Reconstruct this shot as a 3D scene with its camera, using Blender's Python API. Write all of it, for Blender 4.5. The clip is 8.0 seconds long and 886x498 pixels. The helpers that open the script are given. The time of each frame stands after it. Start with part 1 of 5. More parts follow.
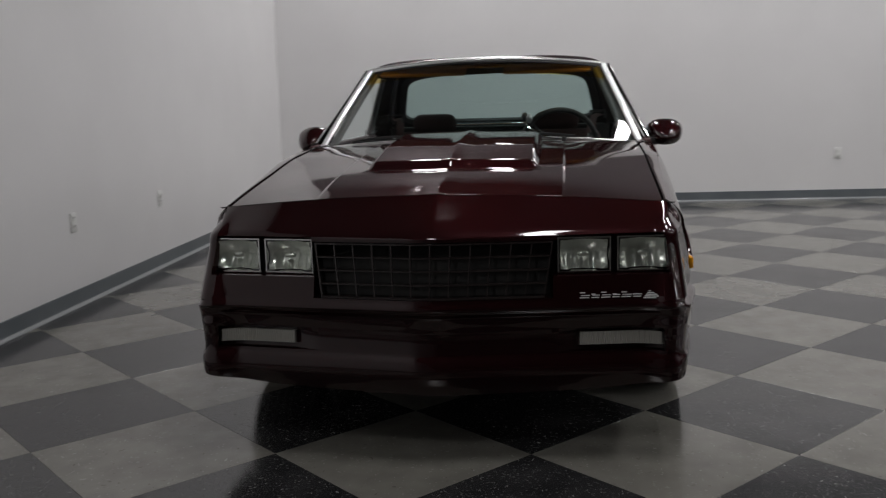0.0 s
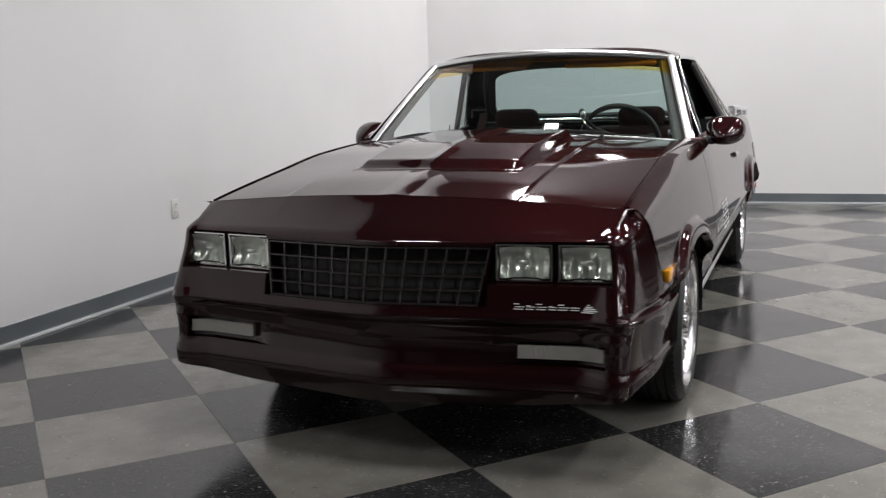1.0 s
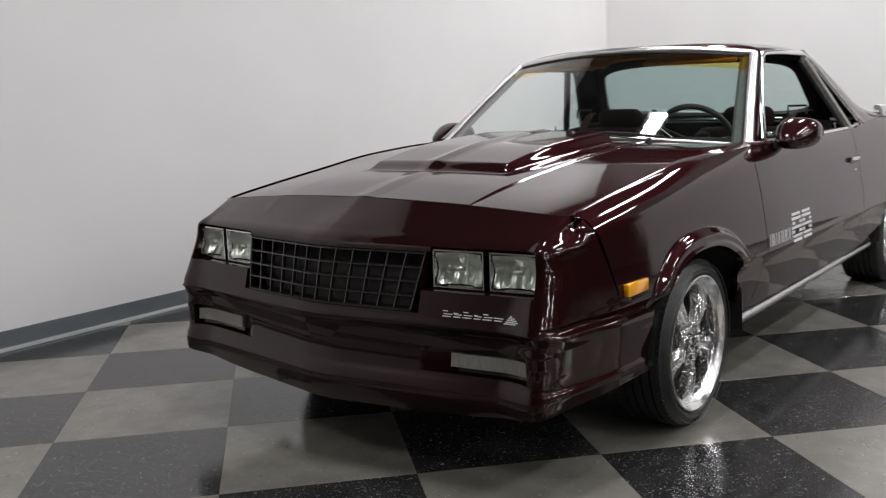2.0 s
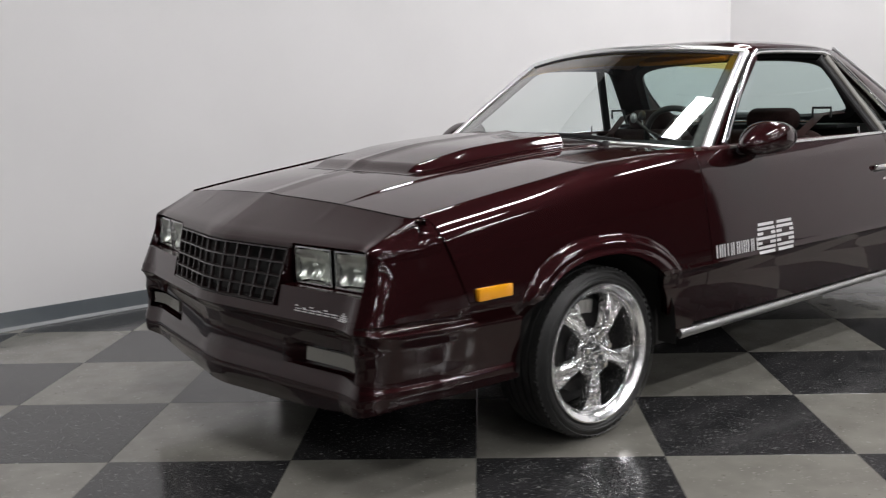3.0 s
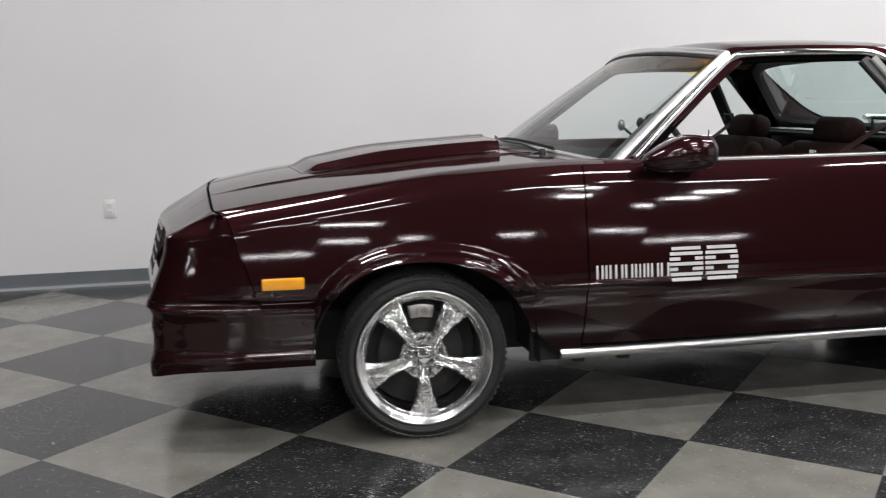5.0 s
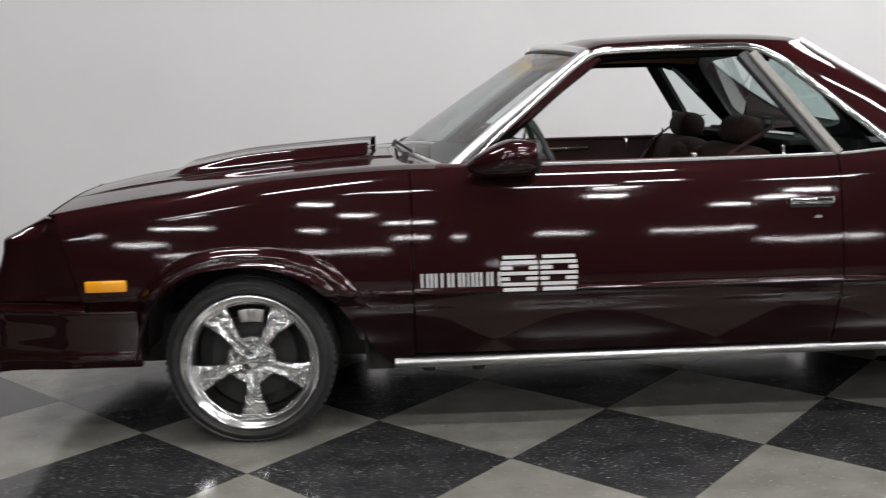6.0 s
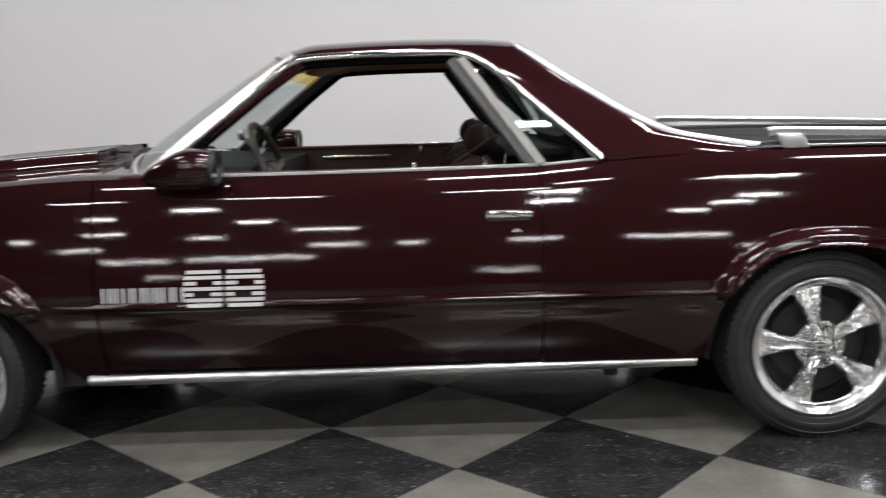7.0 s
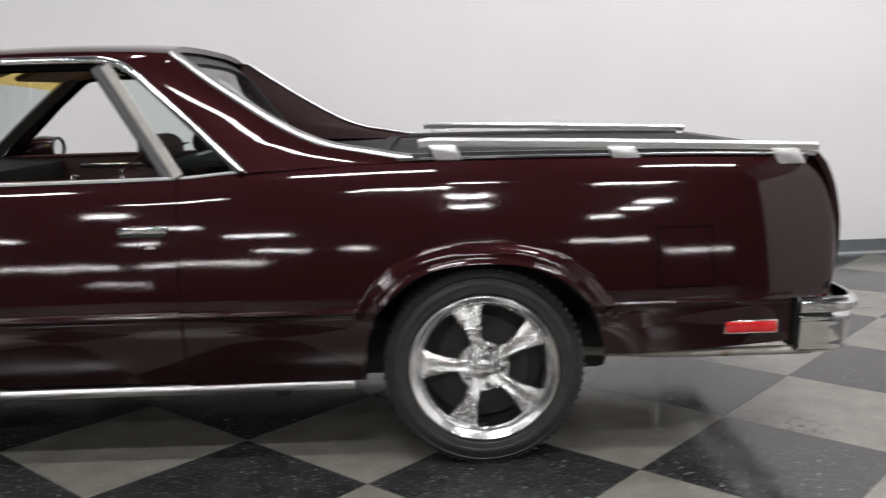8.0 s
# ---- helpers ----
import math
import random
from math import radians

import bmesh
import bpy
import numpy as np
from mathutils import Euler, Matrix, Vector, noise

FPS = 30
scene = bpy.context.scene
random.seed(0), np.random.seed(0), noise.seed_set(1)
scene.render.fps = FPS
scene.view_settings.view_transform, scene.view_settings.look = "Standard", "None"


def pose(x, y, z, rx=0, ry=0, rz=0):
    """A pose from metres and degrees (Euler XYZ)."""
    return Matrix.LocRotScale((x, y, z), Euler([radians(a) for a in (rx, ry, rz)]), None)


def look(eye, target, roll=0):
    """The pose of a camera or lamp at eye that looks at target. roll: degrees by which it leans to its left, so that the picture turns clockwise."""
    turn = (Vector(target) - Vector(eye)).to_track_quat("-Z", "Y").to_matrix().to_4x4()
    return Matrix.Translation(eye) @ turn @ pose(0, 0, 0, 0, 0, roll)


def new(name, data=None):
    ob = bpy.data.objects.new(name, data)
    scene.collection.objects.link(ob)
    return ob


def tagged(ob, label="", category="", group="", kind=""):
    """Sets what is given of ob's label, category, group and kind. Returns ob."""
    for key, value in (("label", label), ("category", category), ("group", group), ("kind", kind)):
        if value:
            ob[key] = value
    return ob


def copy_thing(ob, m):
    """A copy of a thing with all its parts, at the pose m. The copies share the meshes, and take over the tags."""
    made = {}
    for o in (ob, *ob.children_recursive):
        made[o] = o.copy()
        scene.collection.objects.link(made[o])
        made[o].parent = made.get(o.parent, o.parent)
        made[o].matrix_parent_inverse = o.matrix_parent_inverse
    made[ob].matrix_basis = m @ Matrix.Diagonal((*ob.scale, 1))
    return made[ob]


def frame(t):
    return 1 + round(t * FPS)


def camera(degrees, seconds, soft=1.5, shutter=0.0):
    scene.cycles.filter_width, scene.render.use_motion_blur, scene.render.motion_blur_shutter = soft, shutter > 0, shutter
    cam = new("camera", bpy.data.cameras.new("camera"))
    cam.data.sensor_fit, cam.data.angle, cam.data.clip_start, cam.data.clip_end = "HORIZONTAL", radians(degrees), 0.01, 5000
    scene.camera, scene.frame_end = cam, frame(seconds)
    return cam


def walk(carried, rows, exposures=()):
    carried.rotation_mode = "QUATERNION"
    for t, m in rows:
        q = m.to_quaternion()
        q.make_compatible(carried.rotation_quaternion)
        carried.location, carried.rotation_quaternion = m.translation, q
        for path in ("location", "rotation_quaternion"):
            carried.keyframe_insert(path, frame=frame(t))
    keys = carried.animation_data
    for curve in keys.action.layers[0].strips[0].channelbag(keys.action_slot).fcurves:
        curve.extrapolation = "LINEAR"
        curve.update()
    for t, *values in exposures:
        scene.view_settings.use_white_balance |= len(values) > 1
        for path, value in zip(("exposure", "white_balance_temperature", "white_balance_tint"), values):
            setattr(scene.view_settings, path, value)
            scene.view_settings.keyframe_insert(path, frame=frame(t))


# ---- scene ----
cam = camera(51.3, 8.0, 1.2, 0.4)
PATH = [
    (0, (-3.802, -0.432, 1.166), (-1.846, -0.165, 0.846), -1.6),
    (0.5, (-3.691, -0.832, 1.17), (-1.797, -0.276, 0.848), -1.6),
    (1, (-3.497, -1.274, 1.172), (-1.666, -0.541, 0.843), -1.6),
    (1.5, (-3.265, -1.717, 1.165), (-1.535, -0.768, 0.841), -1.8),
    (1.7, (-3.169, -1.87, 1.161), (-1.501, -0.814, 0.841), -1.9),
    (2.8, (-2.472, -2.707, 1.152), (-1.178, -1.215, 0.837), -1.6),
    (3, (-2.322, -2.873, 1.145), (-1.068, -1.346, 0.833), -1.6),
    (3.5, (-1.961, -3.171, 1.146), (-0.932, -1.486, 0.828), -1.8),
    (4, (-1.606, -3.594, 1.167), (-0.843, -1.772, 0.856), -1.7),
    (4.2, (-1.369, -3.722, 1.17), (-0.701, -1.861, 0.872), -1.3),
    (5.3, (-0.147, -3.95, 1.187), (0.089, -1.991, 0.858), -1.4),
    (5.5, (0.104, -3.979, 1.197), (0.252, -2.012, 0.867), -1.8),
    (6, (0.617, -3.963, 1.194), (0.656, -1.991, 0.862), -1.6),
    (6.5, (1.148, -3.932, 1.181), (1.147, -1.958, 0.86), -1.7),
    (7, (1.715, -3.848, 1.185), (1.714, -1.875, 0.858), -1.6),
    (7.5, (2.282, -3.78, 1.181), (2.298, -1.806, 0.857), -1.6),
    (8, (2.838, -3.7, 1.192), (2.851, -1.728, 0.86), -1.6),
]
walk(cam, [(t, look(eye, target, roll)) for t, eye, target, roll in PATH], [(0.0, -0.92), (0.3, -0.42), (0.6, -0.06), (1.0, -0.06), (1.5, -0.06), (3.0, 0.02), (4.0, 0.12), (5.5, 0.10), (6.5, 0.0), (8.0, 0.04)])

# ---------- light ----------
world = bpy.data.worlds.new("world")
scene.world = world
world.use_nodes = True
world.node_tree.nodes["Background"].inputs[0].default_value = (0.75, 0.8, 0.9, 1)
world.node_tree.nodes["Background"].inputs[1].default_value = 0.02
TUBE_POWER = 70.0

# ---------- materials ----------
SCUFF = (4.12, -0.615, 0.0)


def principled(name, base, rough=0.5, metal=0.0, **more):
    m = bpy.data.materials.new(name)
    m.use_nodes = True
    b = m.node_tree.nodes["Principled BSDF"]
    b.inputs["Base Color"].default_value = (*base, 1)
    b.inputs["Roughness"].default_value = rough
    b.inputs["Metallic"].default_value = metal
    for key, value in more.items():
        b.inputs[key.replace("_", " ")].default_value = value
    return m


def nodes_of(m):
    return m.node_tree.nodes, m.node_tree.links, m.node_tree.nodes["Principled BSDF"]


def speckle(m, base, other, scale, low, high, detail=6.0, rough=None, bump=0.0, bump_scale=60.0, vary=0.0, depth=0.002):
    """Two-tone noise between two base colours, with gloss variation and fine relief."""
    n, l, b = nodes_of(m)
    geo = n.new("ShaderNodeNewGeometry")
    tex = n.new("ShaderNodeTexNoise")
    tex.inputs["Scale"].default_value = scale
    tex.inputs["Detail"].default_value = detail
    l.new(geo.outputs["Position"], tex.inputs["Vector"])
    ramp = n.new("ShaderNodeMapRange")
    ramp.inputs[1].default_value, ramp.inputs[2].default_value = low, high
    l.new(tex.outputs[0], ramp.inputs[0])
    mix = n.new("ShaderNodeMix")
    mix.data_type = "RGBA"
    mix.inputs[6].default_value, mix.inputs[7].default_value = (*base, 1), (*other, 1)
    l.new(ramp.outputs[0], mix.inputs[0])
    out = mix.outputs[2]
    if vary:
        info = n.new("ShaderNodeObjectInfo")
        r2 = n.new("ShaderNodeMapRange")
        r2.inputs[3].default_value, r2.inputs[4].default_value = 1 - vary, 1 + vary
        l.new(info.outputs["Random"], r2.inputs[0])
        mul = n.new("ShaderNodeVectorMath")
        mul.operation = "SCALE"
        l.new(out, mul.inputs[0])
        l.new(r2.outputs[0], mul.inputs[3])
        out = mul.outputs[0]
    l.new(out, b.inputs["Base Color"])
    if rough:
        t2 = n.new("ShaderNodeTexNoise")
        t2.inputs["Scale"].default_value = 3.0
        t2.inputs["Detail"].default_value = 8.0
        l.new(geo.outputs["Position"], t2.inputs["Vector"])
        r = n.new("ShaderNodeMapRange")
        r.inputs[1].default_value, r.inputs[2].default_value = 0.3, 0.7
        r.inputs[3].default_value, r.inputs[4].default_value = rough
        l.new(t2.outputs[0], r.inputs[0])
        l.new(r.outputs[0], b.inputs["Roughness"])
    if bump:
        t3 = n.new("ShaderNodeTexNoise")
        t3.inputs["Scale"].default_value = bump_scale
        l.new(geo.outputs["Position"], t3.inputs["Vector"])
        bp = n.new("ShaderNodeBump")
        bp.inputs["Strength"].default_value = bump
        bp.inputs["Distance"].default_value = depth
        l.new(t3.outputs[0], bp.inputs["Height"])
        l.new(bp.outputs[0], b.inputs["Normal"])
    return m


def flecks(m, colour, scale, size):
    """Small scattered chips over the base colour (terrazzo-like vinyl)."""
    n, l, b = nodes_of(m)
    src = b.inputs["Base Color"].links[0].from_socket
    geo = n.new("ShaderNodeNewGeometry")
    warp = n.new("ShaderNodeTexNoise")
    warp.inputs["Scale"].default_value = 26.0
    l.new(geo.outputs["Position"], warp.inputs["Vector"])
    add = n.new("ShaderNodeVectorMath")
    add.operation = "MULTIPLY_ADD"
    add.inputs[1].default_value = (0.05, 0.05, 0.0)
    l.new(warp.outputs[1], add.inputs[0])
    l.new(geo.outputs["Position"], add.inputs[2])
    vor = n.new("ShaderNodeTexVoronoi")
    vor.inputs["Scale"].default_value = scale
    l.new(add.outputs[0], vor.inputs["Vector"])
    lt = n.new("ShaderNodeMath")
    lt.operation = "LESS_THAN"
    lt.inputs[1].default_value = size
    l.new(vor.outputs["Distance"], lt.inputs[0])
    pick = n.new("ShaderNodeSeparateColor")
    l.new(vor.outputs["Color"], pick.inputs[0])
    gt = n.new("ShaderNodeMath")
    gt.operation = "GREATER_THAN"
    gt.inputs[1].default_value = 0.55
    l.new(pick.outputs[0], gt.inputs[0])
    both = n.new("ShaderNodeMath")
    both.operation = "MULTIPLY"
    l.new(lt.outputs[0], both.inputs[0])
    l.new(gt.outputs[0], both.inputs[1])
    strength = n.new("ShaderNodeMath")
    strength.operation = "MULTIPLY"
    l.new(both.outputs[0], strength.inputs[0])
    l.new(pick.outputs[1], strength.inputs[1])
    mix = n.new("ShaderNodeMix")
    mix.data_type = "RGBA"
    l.new(strength.outputs[0], mix.inputs[0])
    l.new(src, mix.inputs[6])
    mix.inputs[7].default_value = (*colour, 1)
    l.new(mix.outputs[2], b.inputs["Base Color"])
    return m


def worn(m, colour, scale, low, high, spot=None):
    """Scuffs and stains where a noise is high, all over or round one spot (centre, radius)."""
    n, l, b = nodes_of(m)
    src = b.inputs["Base Color"].links[0].from_socket
    geo = n.new("ShaderNodeNewGeometry")
    tex = n.new("ShaderNodeTexNoise")
    tex.inputs["Scale"].default_value = scale
    tex.inputs["Detail"].default_value = 9.0
    tex.inputs["Roughness"].default_value = 0.7
    l.new(geo.outputs["Position"], tex.inputs["Vector"])
    ramp = n.new("ShaderNodeMapRange")
    ramp.inputs[1].default_value, ramp.inputs[2].default_value = low, high
    ramp.inputs[4].default_value = 0.7
    l.new(tex.outputs[0], ramp.inputs[0])
    fac = ramp.outputs[0]
    if spot:
        far = n.new("ShaderNodeVectorMath")
        far.operation = "DISTANCE"
        far.inputs[1].default_value = spot[0]
        l.new(geo.outputs["Position"], far.inputs[0])
        near = n.new("ShaderNodeMapRange")
        near.inputs[1].default_value, near.inputs[2].default_value = spot[1], spot[1] * 0.4
        l.new(far.outputs["Value"], near.inputs[0])
        mul = n.new("ShaderNodeMath")
        mul.operation = "MULTIPLY"
        l.new(fac, mul.inputs[0])
        l.new(near.outputs[0], mul.inputs[1])
        fac = mul.outputs[0]
    mix = n.new("ShaderNodeMix")
    mix.data_type = "RGBA"
    l.new(fac, mix.inputs[0])
    l.new(src, mix.inputs[6])
    mix.inputs[7].default_value = (*colour, 1)
    l.new(mix.outputs[2], b.inputs["Base Color"])
    return m


def glass(name, tint, gloss=0.0):
    m = bpy.data.materials.new(name)
    m.use_nodes = True
    n, l = m.node_tree.nodes, m.node_tree.links
    n.clear()
    out = n.new("ShaderNodeOutputMaterial")
    clear = n.new("ShaderNodeBsdfTransparent")
    clear.inputs[0].default_value = (*tint, 1)
    shine = n.new("ShaderNodeBsdfGlossy")
    shine.inputs["Roughness"].default_value = gloss
    lw = n.new("ShaderNodeLayerWeight")
    lw.inputs[0].default_value = 0.5
    power = n.new("ShaderNodeMath")
    power.operation = "POWER"
    power.inputs[1].default_value = 3.7
    l.new(lw.outputs["Facing"], power.inputs[0])
    fres = n.new("ShaderNodeMath")
    fres.operation = "MULTIPLY_ADD"
    fres.inputs[1].default_value, fres.inputs[2].default_value = 0.92, 0.08
    l.new(power.outputs[0], fres.inputs[0])
    mix = n.new("ShaderNodeMixShader")
    l.new(fres.outputs[0], mix.inputs[0])
    l.new(clear.outputs[0], mix.inputs[1])
    l.new(shine.outputs[0], mix.inputs[2])
    l.new(mix.outputs[0], out.inputs[0])
    return m


def emitter(name, colour, power):
    m = bpy.data.materials.new(name)
    m.use_nodes = True
    n, l = m.node_tree.nodes, m.node_tree.links
    n.clear()
    out = n.new("ShaderNodeOutputMaterial")
    e = n.new("ShaderNodeEmission")
    e.inputs[0].default_value, e.inputs[1].default_value = (*colour, 1), power
    l.new(e.outputs[0], out.inputs[0])
    return m


PAINT = principled("maroon_paint", (0.05, 0.009, 0.011), 0.42, 0.5, Specular_IOR_Level=0.0, Coat_Weight=1.0, Coat_Roughness=0.042, Coat_IOR=1.5)
PAINT.node_tree.nodes["Principled BSDF"].inputs["Specular Tint"].default_value = (0.5, 0.35, 0.36, 1)
speckle(PAINT, (0.0165, 0.0041, 0.0048), (0.0210, 0.0051, 0.0060), 900.0, 0.35, 0.65, 2.0)
def ripple(m, layers):
    """Slight waviness of the clear coat: (scale, depth) pairs, panel waves and orange peel."""
    n, l, b = nodes_of(m)
    geo = n.new("ShaderNodeNewGeometry")
    last = None
    for scale, depth in layers:
        tex = n.new("ShaderNodeTexNoise")
        tex.inputs["Scale"].default_value = scale
        tex.inputs["Detail"].default_value = 1.0
        l.new(geo.outputs["Position"], tex.inputs["Vector"])
        bp = n.new("ShaderNodeBump")
        bp.inputs["Strength"].default_value = 1.0
        bp.inputs["Distance"].default_value = depth
        l.new(tex.outputs[0], bp.inputs["Height"])
        if last:
            l.new(last.outputs[0], bp.inputs["Normal"])
        last = bp
    l.new(last.outputs[0], b.inputs["Coat Normal"])


ripple(PAINT, ((7.0, 0.00035), (180.0, 0.00003)))
CHROME = principled("chrome", (0.80, 0.80, 0.80), 0.06, 1.0)
CHROME_SOFT = principled("bright_trim", (0.72, 0.72, 0.71), 0.2, 1.0)
speckle(CHROME_SOFT, (0.70, 0.70, 0.69), (0.78, 0.78, 0.77), 14.0, 0.3, 0.7, rough=(0.13, 0.25))
ALU = principled("brushed_aluminium", (0.46, 0.45, 0.43), 0.38, 1.0)
SATIN = principled("satin_aluminium", (0.90, 0.90, 0.90), 0.30, 1.0)
TRIM_GREY = principled("satin_grey_trim", (0.55, 0.55, 0.55), 0.28, 1.0)
BLACK = principled("black_plastic", (0.012, 0.012, 0.013), 0.45)
speckle(BLACK, (0.018, 0.018, 0.019), (0.028, 0.028, 0.029), 40.0, 0.3, 0.7, rough=(0.35, 0.55), bump=0.2, bump_scale=400.0)
DARK = principled("underbody_black", (0.006, 0.006, 0.006), 0.8)
speckle(DARK, (0.014, 0.014, 0.014), (0.026, 0.024, 0.022), 12.0, 0.35, 0.7)
GRILLE = principled("grille_dark_maroon", (0.016, 0.010, 0.010), 0.3, 0.0, Coat_Weight=0.9, Coat_Roughness=0.15)
GAP = principled("panel_gap_black", (0.004, 0.004, 0.004), 1.0, 0.0, Specular_IOR_Level=0.0)
PILLAR = principled("beige_grey_pillar_strip", (0.25, 0.24, 0.22), 0.42)
speckle(PILLAR, (0.22, 0.21, 0.19), (0.28, 0.27, 0.25), 35.0, 0.3, 0.7, rough=(0.36, 0.5))
RUBBER = principled("tyre_rubber", (0.014, 0.014, 0.014), 0.55)
speckle(RUBBER, (0.018, 0.018, 0.018), (0.028, 0.028, 0.027), 25.0, 0.3, 0.7, rough=(0.42, 0.62), bump=0.25, bump_scale=300.0)
VINYL = principled("black_vinyl", (0.008, 0.008, 0.009), 0.8, 0.0, Specular_IOR_Level=0.2)
speckle(VINYL, (0.010, 0.010, 0.011), (0.017, 0.017, 0.018), 30.0, 0.3, 0.7, rough=(0.65, 0.85), bump=0.5, bump_scale=250.0)
VELOUR = principled("maroon_velour", (0.040, 0.016, 0.014), 0.85, 0.0, Specular_IOR_Level=0.25)
speckle(VELOUR, (0.019, 0.0090, 0.008), (0.034, 0.0155, 0.014), 60.0, 0.3, 0.7, bump=0.5, bump_scale=500.0)
DOOR_CARD = principled("maroon_vinyl", (0.055, 0.014, 0.016), 0.5)
speckle(DOOR_CARD, (0.048, 0.012, 0.014), (0.065, 0.018, 0.019), 50.0, 0.3, 0.7, bump=0.3, bump_scale=300.0)
DASH = principled("dash_grey", (0.035, 0.037, 0.038), 0.75, 0.0, Specular_IOR_Level=0.25)
speckle(DASH, (0.011, 0.012, 0.012), (0.019, 0.020, 0.020), 30.0, 0.3, 0.7, bump=0.4, bump_scale=350.0)
SAIL_LINING = principled("matt_dark_maroon", (0.022, 0.010, 0.010), 0.75, 0.0, Specular_IOR_Level=0.2)
speckle(SAIL_LINING, (0.020, 0.009, 0.009), (0.027, 0.013, 0.012), 40.0, 0.3, 0.7, bump=0.3, bump_scale=300.0)
GARNISH = principled("grey_garnish", (0.10, 0.095, 0.09), 0.6)
speckle(GARNISH, (0.085, 0.08, 0.075), (0.115, 0.108, 0.10), 40.0, 0.3, 0.7, bump=0.2, bump_scale=300.0)
HEADLINER = principled("tan_headliner", (0.20, 0.125, 0.075), 0.9)
speckle(HEADLINER, (0.30, 0.165, 0.085), (0.36, 0.205, 0.11), 40.0, 0.3, 0.7, bump=0.4, bump_scale=600.0)
GLASS = glass("green_glass", (0.82, 0.895, 0.88))
GLASS_REAR = glass("dark_green_glass", (0.64, 0.77, 0.75))
GLASS_CLEAR = glass("lens_glass", (0.93, 0.95, 0.93))
TINT = glass("amber_tint_band", (0.92, 0.74, 0.24))
REFLECTOR = principled("lamp_reflector", (0.90, 0.92, 0.87), 0.28, 0.85)
AMBER = principled("amber_lens", (0.95, 0.40, 0.015), 0.12, 0.0, Coat_Weight=1.0)
RED = principled("red_lens", (0.55, 0.015, 0.018), 0.12, 0.0, Coat_Weight=1.0)
FOG_LENS = principled("ribbed_lens", (0.38, 0.37, 0.335), 0.18, 0.0, Coat_Weight=1.0)
DECAL = principled("silver_decal", (0.62, 0.62, 0.62), 0.35)
SPOKE = principled("sparkling_chrome", (0.92, 0.92, 0.92), 0.05, 1.0)
speckle(SPOKE, (0.88, 0.88, 0.88), (0.95, 0.95, 0.95), 20.0, 0.3, 0.7, bump=1.0, bump_scale=85.0, depth=0.007)
LIP = principled("polished_rim_lip", (0.92, 0.92, 0.92), 0.14, 1.0)
speckle(LIP, (0.90, 0.90, 0.90), (0.95, 0.95, 0.95), 20.0, 0.3, 0.7, rough=(0.14, 0.24), bump=0.35, bump_scale=60.0)
STEEL = principled("rusty_steel", (0.14, 0.09, 0.06), 0.6, 0.7)
speckle(STEEL, (0.50, 0.47, 0.42), (0.16, 0.07, 0.03), 9.0, 0.5, 0.7)
CAST = principled("dark_cast_iron", (0.05, 0.045, 0.042), 0.55, 0.6)
BELT = principled("seat_belt_maroon", (0.045, 0.014, 0.012), 0.7)
PLASTIC_WHITE = principled("white_plastic", (0.72, 0.72, 0.70), 0.35)
WALL = principled("white_wall_paint", (0.72, 0.71, 0.71), 0.6)
speckle(WALL, (0.70, 0.69, 0.69), (0.735, 0.725, 0.725), 1.3, 0.3, 0.7, rough=(0.5, 0.65), bump=0.25, bump_scale=140.0)
# for walls out of view, dark so that the car paint mirrors a dark room
UNSEEN_WALL = principled("darkened_unseen_wall", (0.07, 0.07, 0.075), 0.6)
speckle(UNSEEN_WALL, (0.10, 0.10, 0.104), (0.13, 0.13, 0.134), 1.3, 0.3, 0.7, bump=0.2, bump_scale=120.0)
CEIL = principled("ceiling_paint", (0.06, 0.06, 0.062), 0.8)
speckle(CEIL, (0.075, 0.075, 0.077), (0.10, 0.10, 0.103), 2.0, 0.3, 0.7)
COVE = principled("cove_base_vinyl", (0.115, 0.130, 0.140), 0.35)
speckle(COVE, (0.105, 0.120, 0.130), (0.128, 0.143, 0.152), 6.0, 0.3, 0.7, rough=(0.28, 0.42))
# toe coloured paler than the base to paint in its bright gloss line
COVE_TOE = principled("cove_toe_highlight", (0.26, 0.27, 0.275), 0.25)
TILE_DARK = principled("charcoal_tile", (0.040, 0.040, 0.042), 0.2)
speckle(TILE_DARK, (0.019, 0.019, 0.020), (0.036, 0.035, 0.036), 9.0, 0.35, 0.65, 10.0, rough=(0.10, 0.20), bump=0.05, bump_scale=30.0, vary=0.10)
flecks(TILE_DARK, (0.30, 0.30, 0.29), 62.0, 0.17)
flecks(TILE_DARK, (0.12, 0.12, 0.116), 120.0, 0.32)
TILE_LIGHT = principled("grey_beige_tile", (0.30, 0.295, 0.27), 0.2)
speckle(TILE_LIGHT, (0.152, 0.146, 0.128), (0.194, 0.187, 0.165), 7.0, 0.35, 0.65, 10.0, rough=(0.10, 0.20), bump=0.05, bump_scale=30.0, vary=0.05)
flecks(TILE_LIGHT, (0.11, 0.098, 0.080), 40.0, 0.16)
flecks(TILE_LIGHT, (0.27, 0.265, 0.245), 75.0, 0.25)
worn(TILE_LIGHT, (0.085, 0.068, 0.050), 3.4, 0.66, 0.74)
worn(TILE_LIGHT, (0.030, 0.026, 0.022), 26.0, 0.52, 0.60, (SCUFF, 0.13))
# unseen floor past the tiles, darkened to keep the door reflections dark
DARK_SLAB = principled("dark_slab_past_tiles", (0.05, 0.05, 0.05), 0.15)
speckle(DARK_SLAB, (0.04, 0.04, 0.04), (0.06, 0.06, 0.058), 2.0, 0.3, 0.7, rough=(0.30, 0.44))
TUBE = emitter("fluorescent_tube", (1.0, 0.985, 0.995), TUBE_POWER)
